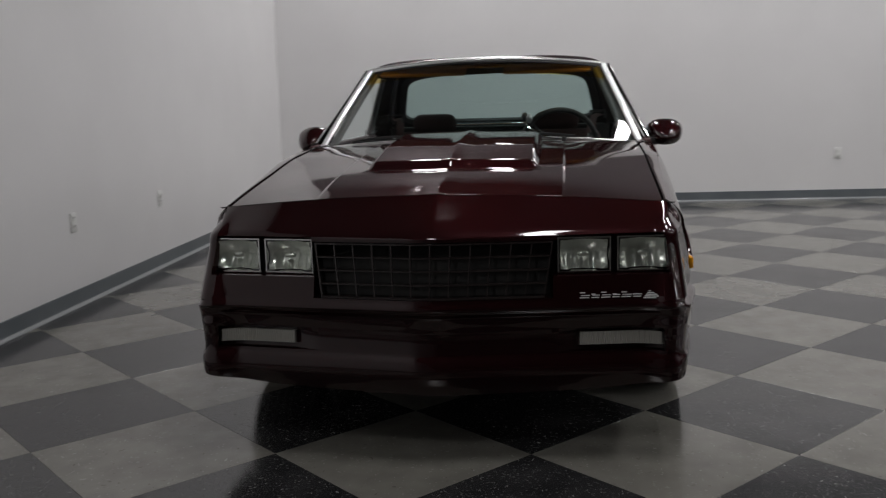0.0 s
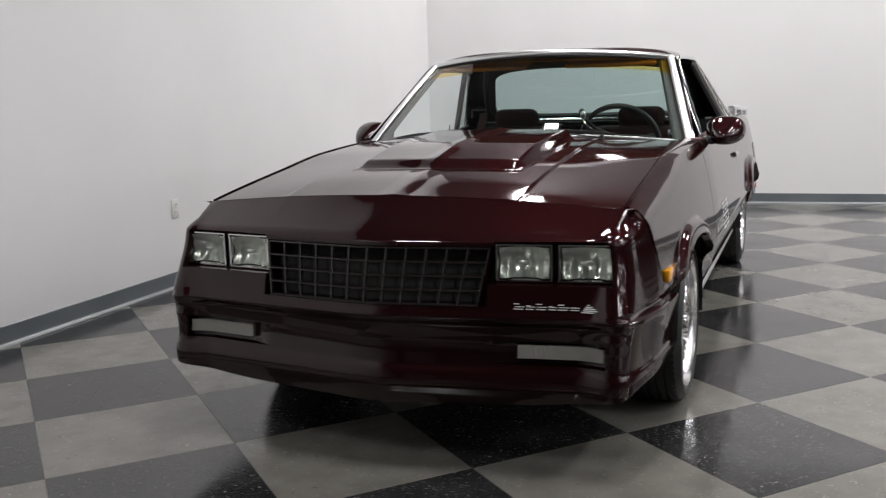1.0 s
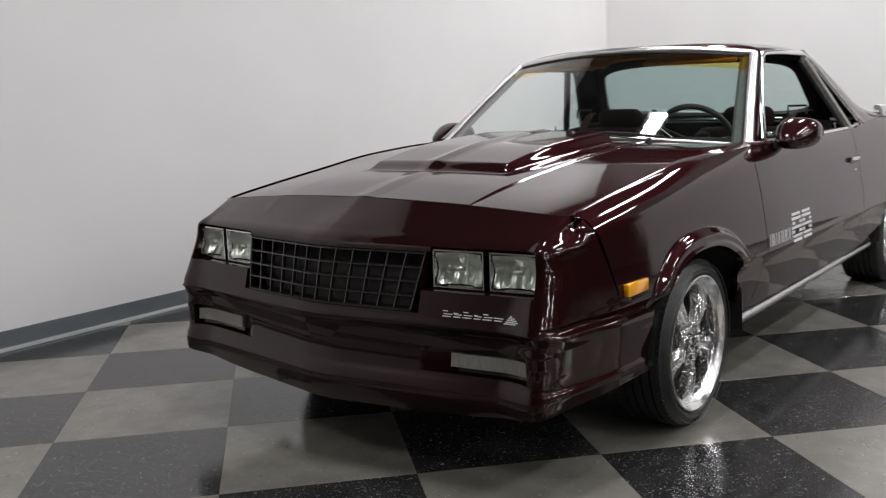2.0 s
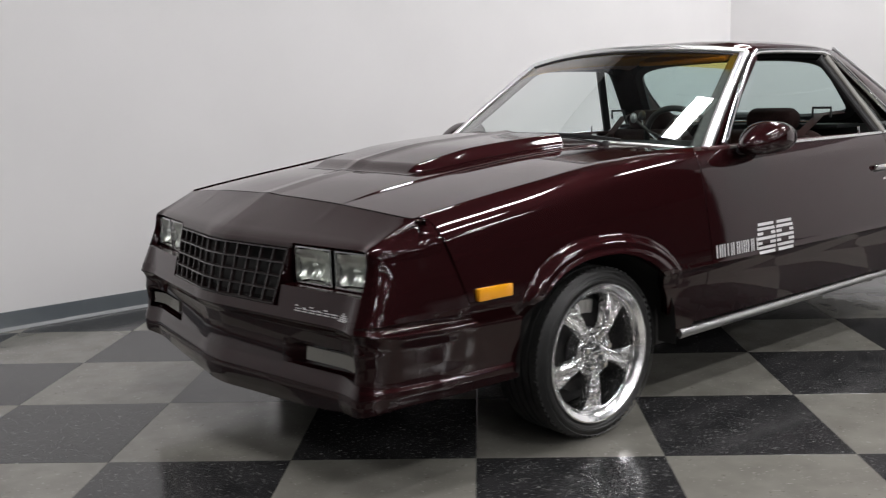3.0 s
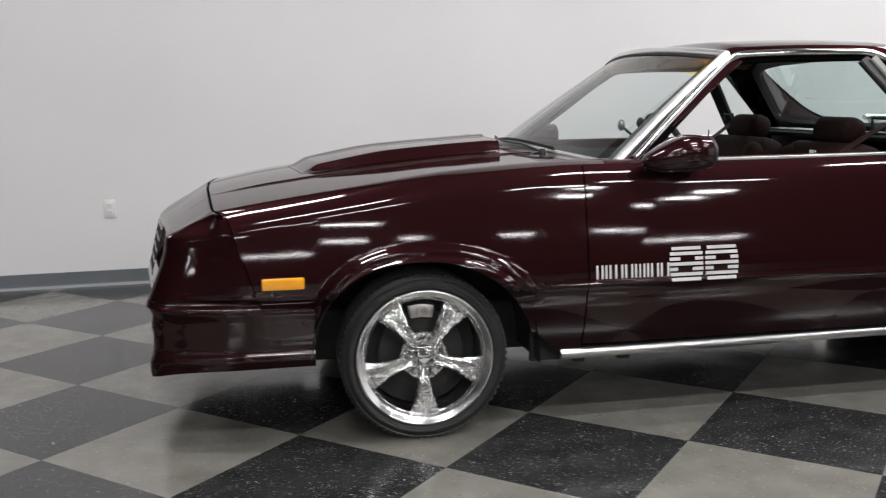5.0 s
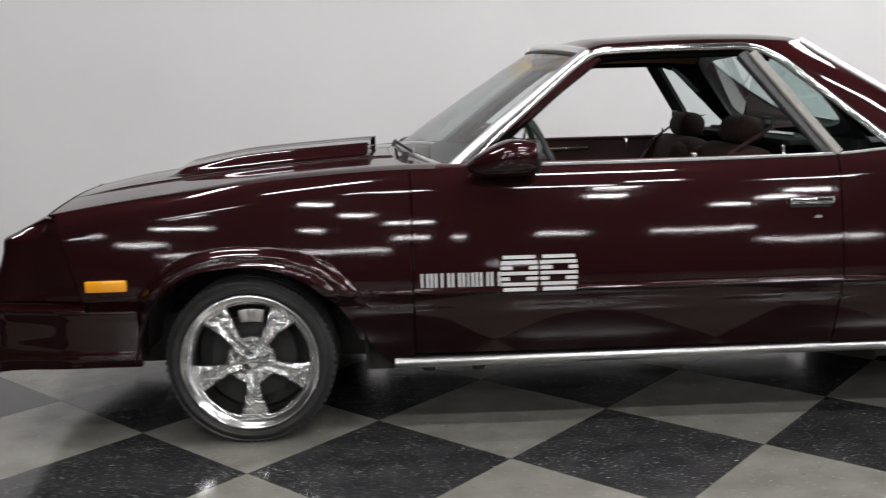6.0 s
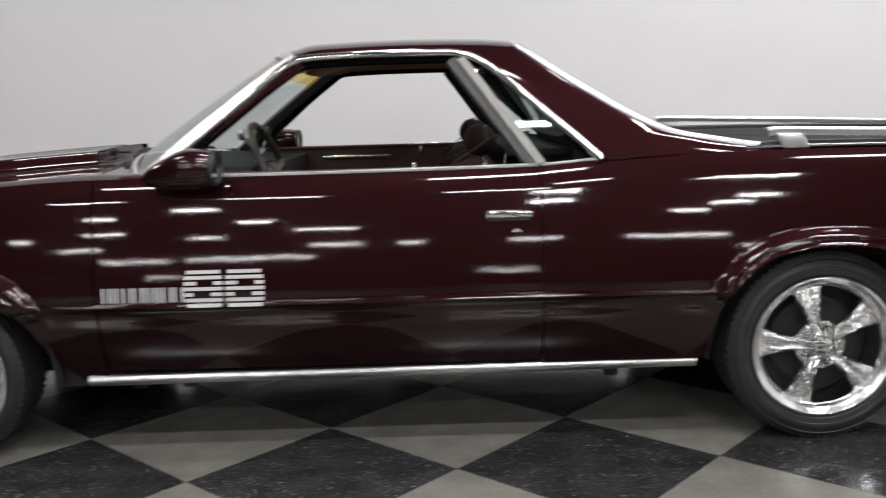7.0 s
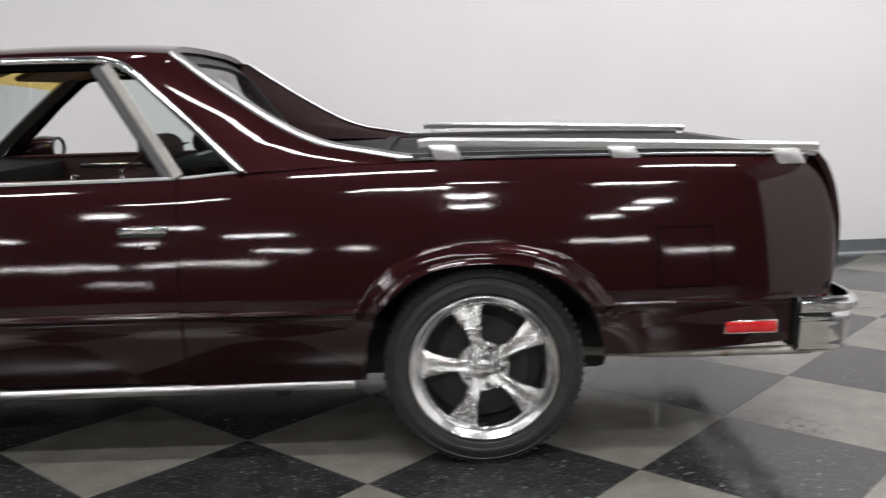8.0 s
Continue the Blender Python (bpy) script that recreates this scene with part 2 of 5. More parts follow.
HOUSING = principled("white_enamel", (0.75, 0.75, 0.74), 0.4)

# ---------- mesh helpers ----------


def curve(*pts):
    """Smooth shape-preserving line through (x, y) pairs, for numbers or arrays."""
    xs, ys = np.array([p[0] for p in pts], float), np.array([p[1] for p in pts], float)
    h, d = np.diff(xs), np.diff(ys) / np.diff(xs)
    m = np.zeros(len(xs))
    m[0], m[-1] = d[0], d[-1]
    for i in range(1, len(xs) - 1):
        if d[i - 1] * d[i] > 0:
            a, b = 2 * h[i] + h[i - 1], h[i] + 2 * h[i - 1]
            m[i] = (a + b) / (a / d[i - 1] + b / d[i])

    def f(x):
        x = np.asarray(x, float)
        c = np.clip(x, xs[0], xs[-1])
        i = np.clip(np.searchsorted(xs, c) - 1, 0, len(xs) - 2)
        t = (c - xs[i]) / h[i]
        return (ys[i] * (1 + 2 * t) * (1 - t) ** 2 + h[i] * m[i] * t * (1 - t) ** 2
                + ys[i + 1] * t * t * (3 - 2 * t) + h[i] * m[i + 1] * t * t * (t - 1))
    return f


def smooth(a, b, x):
    t = np.clip((np.asarray(x, float) - a) / (b - a), 0, 1)
    return t * t * (3 - 2 * t)


def stack(x, y, z):
    x, y, z = np.broadcast_arrays(np.asarray(x, float), np.asarray(y, float), np.asarray(z, float))
    return np.stack([x, y, z], -1)


def put(name, me, parent=None, label=""):
    ob = new(name, me)
    if parent is not None:
        ob.parent = parent
    if label:
        ob["label"] = label
    return ob


def patch(name, fn, us, vs, mat, parent=None, rim=0.018, out=None, label="", roll=0.0):
    """A panel from a surface function of u and v, with exact normals and a folded edge."""
    us, vs = np.asarray(us, float), np.asarray(vs, float)
    U, V = np.meshgrid(us, vs)
    P = fn(U, V)
    e = 1e-4
    lo, hi = lambda A, r: np.clip(A - e, r[0], r[-1]), lambda A, r: np.clip(A + e, r[0], r[-1])
    du = fn(hi(U, us), V) - fn(lo(U, us), V)
    dv = fn(U, hi(V, vs)) - fn(U, lo(V, vs))
    N = np.cross(du, dv)
    ln = np.linalg.norm(N, axis=-1, keepdims=True)
    N = N / np.maximum(ln, 1e-12)
    bad = ln[..., 0] < 1e-11
    if bad.any():
        N[bad] = N[~bad].mean(axis=0)
    ref = np.asarray(out, float) if out is not None else P.reshape(-1, 3).mean(0) - np.array([1.5, 0, 0.6])
    sign = 1.0 if (N.reshape(-1, 3) @ ref).sum() >= 0 else -1.0
    N = N * sign
    nv, nu = U.shape
    verts = [tuple(p) for p in P.reshape(-1, 3)]
    norms = [tuple(p) for p in N.reshape(-1, 3)]
    idx = np.arange(nu * nv).reshape(nv, nu)
    faces = []
    for j in range(nv - 1):
        for i in range(nu - 1):
            q = (int(idx[j, i]), int(idx[j, i + 1]), int(idx[j + 1, i + 1]), int(idx[j + 1, i]))
            faces.append(q if sign > 0 else q[::-1])
    if rim:
        ring = [(0, i) for i in range(nu)] + [(j, nu - 1) for j in range(1, nv)]
        ring += [(nv - 1, i) for i in range(nu - 2, -1, -1)] + [(j, 0) for j in range(nv - 2, 0, -1)]
        if sign < 0:
            ring = ring[::-1]
        for k in range(len(ring)):
            a, b = ring[k], ring[(k + 1) % len(ring)]
            pa, pb, na, nb = P[a], P[b], N[a], N[b]
            t = np.cross(pb - pa, na)
            ln = np.linalg.norm(t)
            if ln < 1e-9:
                continue
            t = t / ln
            n0 = len(verts)
            qa, qb = pa + (t - na) * roll, pb + (t - nb) * roll
            if roll:
                verts += [tuple(pa), tuple(pb), tuple(qb), tuple(qa)]
                norms += [tuple(na), tuple(nb), tuple(t), tuple(t)]
                faces.append((n0 + 1, n0, n0 + 3, n0 + 2))
                n0 += 4
            verts += [tuple(qa), tuple(qb), tuple(qb - nb * rim), tuple(qa - na * rim)]
            norms += [tuple(t)] * 4
            faces.append((n0 + 1, n0, n0 + 3, n0 + 2))
    me = bpy.data.meshes.new(name)
    me.from_pydata(verts, [], faces)
    me.materials.append(mat)
    me.shade_smooth()
    me.normals_split_custom_set_from_vertices(norms)
    return put(name, me, parent, label)


def mirrored(fn, side):
    return lambda u, v: fn(u, v) * np.array([1, side, 1])


def solid(name, bm, mat, parent=None, label="", smooth_faces=True, angle=35):
    bmesh.ops.recalc_face_normals(bm, faces=bm.faces[:])
    for f in bm.faces:
        f.smooth = smooth_faces
    if smooth_faces:
        for e in bm.edges:
            if len(e.link_faces) == 2 and e.calc_face_angle(0) > radians(angle):
                e.smooth = False
    me = bpy.data.meshes.new(name)
    bm.to_mesh(me)
    bm.free()
    me.materials.append(mat)
    return put(name, me, parent, label)


def block(bm, c, s, m=None, bevel=0.0, segs=2):
    """Adds a bevelled box of centre c and size s to bm."""
    r = bmesh.ops.create_cube(bm, size=1.0)
    vs = r["verts"]
    bmesh.ops.scale(bm, vec=s, verts=vs)
    if bevel:
        es = list({e for v in vs for e in v.link_edges})
        g = bmesh.ops.bevel(bm, geom=es, offset=bevel, segments=segs, affect="EDGES", profile=0.5)
        vs = list({v for f in g["faces"] for v in f.verts} | {v for v in vs if v.is_valid})
    bmesh.ops.translate(bm, vec=c, verts=vs)
    if m is not None:
        bmesh.ops.transform(bm, matrix=m, verts=vs)
    return vs


def box(name, c, s, mat, parent=None, label="", bevel=0.004, m=None):
    bm = bmesh.new()
    block(bm, c, s, m, bevel)
    return solid(name, bm, mat, parent, label)


def sweep(name, path, section, mat, parent=None, label="", up=(0, 0, 1), closed=False, cap=True):
    """Sweeps a closed 2D section (side, up) along a line of points."""
    pts = [Vector(p) for p in path]
    n, k = len(pts), len(section)
    bm = bmesh.new()
    rows = []
    for i, p in enumerate(pts):
        a = pts[(i - 1) % n] if closed or i else pts[i]
        b = pts[(i + 1) % n] if closed or i < n - 1 else pts[i]
        t = (b - a).normalized()
        s = t.cross(Vector(up)).normalized()
        w = s.cross(t).normalized()
        rows.append([bm.verts.new(p + s * q[0] + w * q[1]) for q in section])
    for i in range(n if closed else n - 1):
        r0, r1 = rows[i], rows[(i + 1) % n]
        for j in range(k):
            bm.faces.new((r0[j], r0[(j + 1) % k], r1[(j + 1) % k], r1[j]))
    if cap and not closed:
        bm.faces.new(rows[0])
        bm.faces.new(rows[-1][::-1])
    return solid(name, bm, mat, parent, label)


def disc(r, k=12):
    return [(r * math.cos(2 * math.pi * i / k), r * math.sin(2 * math.pi * i / k)) for i in range(k)]


def slab(w, h, r=0.3):
    """A rounded bar section of width w and height h, standing on 0."""
    c = min(w, h) * r
    return [(-w / 2, 0), (w / 2, 0), (w / 2, h - c), (w / 2 - c, h), (-w / 2 + c, h), (-w / 2, h - c)]


def half_round(w, h, k=7):
    """A domed moulding section of width w and height h."""
    return [(-w / 2, -0.002), (w / 2, -0.002)] + [(w / 2 * math.cos(math.pi * i / k), h * math.sin(math.pi * i / k)) for i in range(k + 1)]


def lathe(name, profile, mat, parent=None, label="", k=64, angle=30):
    """Turns (radius, y) pairs about the y axis."""
    bm = bmesh.new()
    rows = []
    for r, y in profile:
        rows.append([bm.verts.new((r * math.cos(2 * math.pi * i / k), y, r * math.sin(2 * math.pi * i / k))) for i in range(k)])
    for a, b in zip(rows, rows[1:]):
        for i in range(k):
            bm.faces.new((a[i], a[(i + 1) % k], b[(i + 1) % k], b[i]))
    return solid(name, bm, mat, parent, label, angle=angle)


def empty(name, m=None):
    ob = new(name)
    ob.empty_display_size = 0.2
    if m is not None:
        ob.matrix_basis = m
    return ob


lin = lambda a, b, n: np.linspace(a, b, n)
# ---------- the room ----------
TURN, TILE = radians(3.1), 0.6096
LEFT_Y, LEFT_SLOPE = 2.425, 0.045
CORNER = (6.15, LEFT_Y + LEFT_SLOPE * 6.15)
ROOM_H = 4.6
A_DIR = Vector((1, LEFT_SLOPE, 0)).normalized()
B_DIR = Vector((0.06, -1, 0)).normalized()
C0 = Vector((*CORNER, 0))
LONG, DEEP = 24.0, 52.0


def room(u, v, z=0.0):
    """u metres from the corner along the long wall, v metres along the end wall."""
    p = C0 - A_DIR * u + B_DIR * v
    return Vector((p.x, p.y, z))


def wall(name, p, q, inward, label, mat=WALL, z0=0.0, z1=ROOM_H):
    bm = bmesh.new()
    d = (q - p).normalized()
    n = Vector(inward) * 0.15
    a, b = p - d * 0.15, q + d * 0.15
    ring = [a, b, b - n, a - n]
    lo = [bm.verts.new((c.x, c.y, z0)) for c in ring]
    hi = [bm.verts.new((c.x, c.y, z1)) for c in ring]
    bm.faces.new(lo)
    bm.faces.new(hi)
    for i in range(4):
        bm.faces.new((lo[i], lo[(i + 1) % 4], hi[(i + 1) % 4], hi[i]))
    return tagged(solid(name, bm, mat, smooth_faces=False), label, "wall", kind="structure")


# unseen room past the elbow, added so the rear quarter reflects dark
EAST, ELBOW = -14.0, 8.0
R00, R10, R01, R11 = room(0, 0), room(LONG, 0), room(EAST, DEEP), room(LONG, DEEP)
E1, E2 = room(0, ELBOW), room(EAST, ELBOW)
left_in, end_in = Vector((A_DIR.y, -A_DIR.x, 0)), Vector((B_DIR.y, -B_DIR.x, 0))
wall("wall_north", R10, R00, left_in, "off-white painted showroom wall behind the car")
wall("wall_east", R00, E1, end_in, "off-white painted end wall of the showroom", z1=2.9)
# out of view; darkened so the hood does not mirror a white wall
wall("wall_east_upper", R00, E1, end_in, "unseen upper end wall, darkened for the hood's reflections", UNSEEN_WALL, z0=2.9)
wall("wall_return", E1 + A_DIR * 0.16, E2, left_in, "unseen return wall, added dark for reflections in the car paint", UNSEEN_WALL)
wall("wall_far_east", E2, R01, end_in, "unseen far showroom wall, darkened for reflections in the car paint", UNSEEN_WALL)
wall("wall_south", R01, R11, -left_in, "unseen far showroom wall, darkened for reflections in the car paint", UNSEEN_WALL)
wall("wall_west", R11, R10, -end_in, "unseen far showroom wall, darkened for reflections in the car paint", UNSEEN_WALL)
bm = bmesh.new()
block(bm, (0, 0, 0), (LONG - EAST + 0.8, DEEP + 0.8, 0.12))
ceil = solid("ceiling", bm, CEIL, smooth_faces=False)
mid = (room(EAST, 0) + R11) / 2
ceil.matrix_basis = pose(mid.x, mid.y, ROOM_H + 0.06, 0, 0, math.degrees(math.atan2(A_DIR.y, A_DIR.x)))
tagged(ceil, "plain dark grey showroom ceiling", "ceiling", kind="structure")
COVE_SEC = [(0, 0.0), (0.012, 0.0), (0.0065, 0.012), (0.0045, 0.03), (0.004, 0.098), (0.001, 0.101), (0, 0.101)]
TOE_SEC = [(0, 0.0), (0.030, 0.0), (0.030, 0.003), (0.018, 0.008), (0.0125, 0.016), (0, 0.016)]
for nm, p, q in (("baseboard_1", R10, R00), ("baseboard_2", R00, E1)):
    sec = COVE_SEC
    base = sweep(nm, [p, q], sec, COVE)
    tagged(base, "slate grey vinyl cove base along the wall", "baseboard", kind="structure")
    toe = sweep("toe", [p, q], TOE_SEC, COVE_TOE, base, "toe of the cove base, its gloss highlight painted in paler")

# ---------- the car: x runs from nose to tail, front axle at 0, centre line y = 0 ----------
car = empty("pickup_car")
tagged(car, "glossy dark maroon coupe-utility car with chrome five-spoke wheels", "car")
WB, RF, RR, RIM = 2.978, 0.295, 0.323, 0.2395
HALF = curve((-0.95, 0.822), (-0.70, 0.846), (-0.47, 0.860), (0.0, 0.886), (0.4, 0.905), (0.8, 0.916), (2.0, 0.917), (3.0, 0.9165), (3.3, 0.9155), (3.6, 0.911), (3.75, 0.906), (3.86, 0.898), (3.95, 0.886), (4.02, 0.868), (4.06, 0.846), (4.085, 0.80))
CROWN = curve((-0.9, 0.76), (-0.72, 0.798), (-0.58, 0.822), (-0.2, 0.876), (0.16, 0.922), (0.6, 0.944), (1.2, 0.944), (2.0, 0.950), (2.3, 0.970), (2.9, 0.982), (3.6, 0.976), (4.1, 0.962))
LEAN = curve((0.55, 0.0), (0.575, 0.0018), (0.60, 0.0046), (0.63, 0.0089), (0.66, 0.0135), (0.70, 0.0200), (0.74, 0.0270), (0.78, 0.0347), (0.82, 0.0433), (0.86, 0.0528), (0.90, 0.0630), (0.95, 0.0770), (1.0, 0.092))
SHOULDER = 0.075
INSET = curve((-0.95, 0.074), (-0.65, 0.077), (-0.45, 0.084), (-0.2, 0.088), (4.2, 0.088))
IN_DN = curve((0, 0), (0.02, 0.008), (0.3, 0.026), (0.6, 0.052), (0.85, 0.080), (1.0, 0.098))
TAIL = curve((0.30, 4.085), (0.54, 4.105), (0.64, 4.122), (0.74, 4.128), (0.83, 4.117), (0.90, 4.098), (0.95, 4.075), (0.985, 4.045))


def arch_front(x):
    d = np.asarray(x, float) - 0.008
    f = 0.25 + 0.387 * np.clip(1 - np.clip(-d / 0.382, 0, 1) ** 2.6, 0, 1) ** (1 / 2.6)
    r = 0.25 + 0.387 * np.sqrt(np.clip(1 - np.clip(d / 0.392, 0, 1) ** 2, 0, 1))
    return np.where(d < 0, np.maximum(f, 0.30), np.maximum(r, 0.36))


def arch_rear(x):
    d = np.abs(np.asarray(x, float) - 2.98) / 0.380
    arch = 0.30 + 0.374 * np.clip(1 - np.clip(d, 0, 1) ** 2.5, 0, 1) ** (1 / 2.5)
    return np.where(np.asarray(x, float) > 3.0, np.maximum(arch, 0.362), arch)


def flare(x, z):
    """The raised brow round each wheel opening."""
    total = 0.0
    for x0, af, ar, zc, h in ((0.008, 0.382, 0.392, 0.25, 0.387), (2.98, 0.380, 0.380, 0.30, 0.374)):
        d = x - x0
        a = np.where(d < 0, af, ar)
        r = ((np.abs(d) / a) ** 2.4 + (np.clip(z - zc, 0, 9) / h) ** 2.4) ** (1 / 2.4)
        q = (r - 1.0)
        brow = 0.026 * (1 - smooth(0.085, 0.165, q)) + 0.006 * (1 - smooth(0.0, 0.05, q))
        total = total + brow * smooth(0.47, 0.56, z) * (q < 0.4)
    return total


def side_y(x, z):
    cr = CROWN(x)
    stretched = np.where(x > 3.9, 3.9 + (x - 3.9) * (4.085 - 3.9) / (TAIL(z) - 3.9), x)
    lean = LEAN(np.clip(z, 0.55, 1.0))
    brim = np.clip(1 - (cr - z) / SHOULDER, 0, 1) ** 2.2 * np.maximum(INSET(x) - LEAN(np.clip(cr, 0.55, 1.0)), 0.010)
    dn = np.clip((0.528 - z) / 0.275, 0, 1)
    tail_in = 0.35 + 0.65 * (1 - smooth(3.3, 3.5, x))
    return HALF(stretched) - lean - brim - IN_DN(dn) * tail_in + flare(x, z) + 0.003 * np.exp(-((z - 0.531) / 0.007) ** 2) * smooth(0.36, 0.42, x)


def side_fn(x0, x1, low, slant=None):
    """Side panel between two stations; low gives its bottom edge."""
    def f(u, v):
        xa = x0 if not callable(x0) else x0(v)
        xb = x1 if not callable(x1) else x1(v)
        x = xa + (xb - xa) * u
        zb = low(x)
        if callable(x1):
            for _ in range(3):
                z = zb + (CROWN(x) - zb) * v
                x = xa + (TAIL(z) - xa) * u
                zb = low(x)
        z = zb + (CROWN(x) - zb) * v
        return stack(x, side_y(x, z), z)
    return f


def fine_rows(zb, top=0.945, n=34):
    """Rows from 0 to 1, closer together round the fold line at 0.528 m."""
    z = list(lin(zb, top, n)) + list(lin(0.515, 0.535, 7))
    z = sorted(set(round(float(q), 4) for q in z if zb <= q <= top))
    return [(q - zb) / (top - zb) for q in z]


def ends(n):
    """Columns from 0 to 1, closer together at both ends."""
    return 0.5 - 0.5 * np.cos(lin(0, math.pi, n))


FRONT_A, FRONT_B = 0.008 - 0.382, 0.008 + 0.392
REAR_A, REAR_B = 2.60, 3.36
DOOR_A, DOOR_B = 0.578, 2.035
flat = lambda z: (lambda x: np.zeros_like(np.asarray(x, float)) + z)
for side in (-1, 1):
    fender = patch("front_fender", mirrored(side_fn(FRONT_A, FRONT_B, arch_front), side), ends(70), lin(0, 1, 48), PAINT, car, rim=0.03)
    patch("fender_nose", mirrored(side_fn(lambda v: -0.545 - 0.105 * v, FRONT_A, flat(0.490)), side), lin(0, 1, 14), lin(0, 1, 24), PAINT, fender, rim=0.02)
    patch("fender_rear", mirrored(side_fn(FRONT_B, DOOR_A - 0.007, lambda x: np.maximum(0.258, 0.36 - (x - FRONT_B) * 1.15)), side), lin(0, 1, 20), fine_rows(0.258), PAINT, fender, rim=0.02)

    box("splash_shield", (0.462, side * 0.785, 0.31), (0.135, 0.02, 0.15), DARK, fender, bevel=0.004)

    def fender_top(u, v):
        x0 = -0.652 - 0.032 * v
        x = x0 + (0.70 - x0) * u
        c = CROWN(x)
        y0, y1 = side_y(x, c), 0.752 + 0 * x
        z1 = c + 0.013
        y = y0 + (y1 - y0) * v
        return stack(x, y, c + (z1 - c) * np.sin(v * math.pi / 2))
    patch("fender_top", mirrored(fender_top, side), lin(0, 1, 40), lin(0, 1, 6), PAINT, fender, rim=0.02, out=(0, 0, 1))
    door = patch("door", mirrored(side_fn(DOOR_A, DOOR_B, flat(0.300)), side), lin(0, 1, 40), fine_rows(0.300), PAINT, car, rim=0.03, roll=0.0025)
    quarter = patch("bed_side", mirrored(side_fn(REAR_A, REAR_B, arch_rear), side), ends(70), lin(0, 1, 44), PAINT, car, rim=0.03)
    patch("cab_side", mirrored(side_fn(DOOR_B + 0.006, REAR_A, flat(0.290)), side), lin(0, 1, 20), fine_rows(0.290), PAINT, quarter, rim=0.02)
    patch("bed_side_rear", mirrored(side_fn(REAR_B, 3.945, lambda x: 0.362 + 0.05 * (x - 3.36)), side), lin(0, 1, 24), lin(0, 1, 150), PAINT, quarter, rim=0.02)
    patch("bed_side_corner", mirrored(side_fn(3.945, lambda v: 4.06 + 0 * v, flat(0.535)), side), lin(0, 1, 16), lin(0, 1, 26), PAINT, quarter, rim=0.02)

    def bed_top(u, v):
        x = 2.25 + (4.0 - 2.25) * u
        c = CROWN(x)
        y0 = side_y(x, c)
        y = y0 + (0.735 - y0) * v
        return stack(x, y, c + 0.012 * np.sin(v * math.pi / 2))
    patch("bed_rail_top", mirrored(bed_top, side), lin(0, 1, 30), lin(0, 1, 6), PAINT, quarter, rim=0.02, out=(0, 0, 1))

    # wheel wells and the return flange of each opening
    for nm, x0, a, h, zc in (("front_wheel_well", 0.01, 0.40, 0.40, 0.25), ("rear_wheel_well", 2.98, 0.392, 0.39, 0.29)):
        def well(u, v):
            t = math.pi * u
            y = 0.875 - 0.45 * v
            z = zc + h * np.sin(t) ** 0.8
            rest = 0.31 if x0 < 1 else 0.365
            keep = (u < 0.5) if x0 < 1 else (u > 0.5)
            return stack(x0 - a * np.cos(t), y, np.where(keep, np.maximum(z, rest), z))
        patch(nm, mirrored(well, side), lin(0, 1, 24), lin(0, 1, 3), DARK, fender if x0 < 1 else quarter, rim=0, out=(0, 0, -1))
        box("inner_wheel_house", (x0, side * 0.43, 0.56), (0.84, 0.02, 0.38), DARK, fender if x0 < 1 else quarter, bevel=0.006)

    # bright rocker moulding, belt strip and details on the door
    def rocker(u, v):
        x = 0.50 + 2.06 * u
        return stack(x, 0.806 + 0.034 * np.sin(math.pi * (0.15 + 0.85 * v) * 0.98) ** 0.8 - 0.012 * v, 0.244 + 0.052 * v + 0.014 * u)
    patch("rocker_moulding", mirrored(rocker, side), lin(0, 1, 12), lin(0, 1, 8), TRIM_GREY, car, rim=0.02, label="bright metal rocker moulding")

    def crown_edge(x, dy=0.0, dz=0.0):
        return (x, side * (float(side_y(x, CROWN(x))) + dy), float(CROWN(x)) + dz)
    sweep("belt_strip", [crown_edge(x, -0.004, 0.0) for x in lin(0.80, 2.03, 24)], slab(0.018, 0.010), SATIN, door, "bright belt strip under the window")
    sweep("quarter_belt_strip", [crown_edge(x, -0.004, 0.0) for x in lin(2.045, 2.24, 8)], slab(0.014, 0.008), SATIN, quarter, "bright strip under the quarter window")
    yh = float(side_y(1.93, 0.79)) + 0.004
    handle = box("door_handle", (1.932, side * yh, 0.803), (0.150, 0.022, 0.024), CHROME, door, "chrome pull handle", 0.006)
    box("handle_recess", (1.93, side * (yh - 0.008), 0.780), (0.142, 0.012, 0.026), BLACK, handle, bevel=0.004)
    bm = bmesh.new()
    bmesh.ops.create_cone(bm, cap_ends=True, segments=20, radius1=0.019, radius2=0.017, depth=0.014)
    bmesh.ops.transform(bm, matrix=Matrix.Translation((1.955, side * (yh - 0.002), 0.738)) @ Matrix.Rotation(radians(90), 4, "X"), verts=bm.verts[:])
    solid("lock_cylinder", bm, CHROME, door, "chrome key lock")

    # side marker lamps
    ym = float(side_y(-0.472, 0.578))
    box("side_marker_lamp", (-0.472, side * (ym + 0.002), 0.578), (0.140, 0.020, 0.040), AMBER, fender, "amber side marker lens", 0.005, m=None)
    yr = float(side_y(3.81, 0.444))
    marker = box("rear_side_marker_lamp", (3.816, side * (yr + 0.002), 0.445), (0.160, 0.018, 0.036), RED, quarter, "red side marker lens", 0.005)
    box("marker_rim", (3.816, side * (yr - 0.003), 0.445), (0.168, 0.016, 0.044), CHROME_SOFT, marker, bevel=0.003)

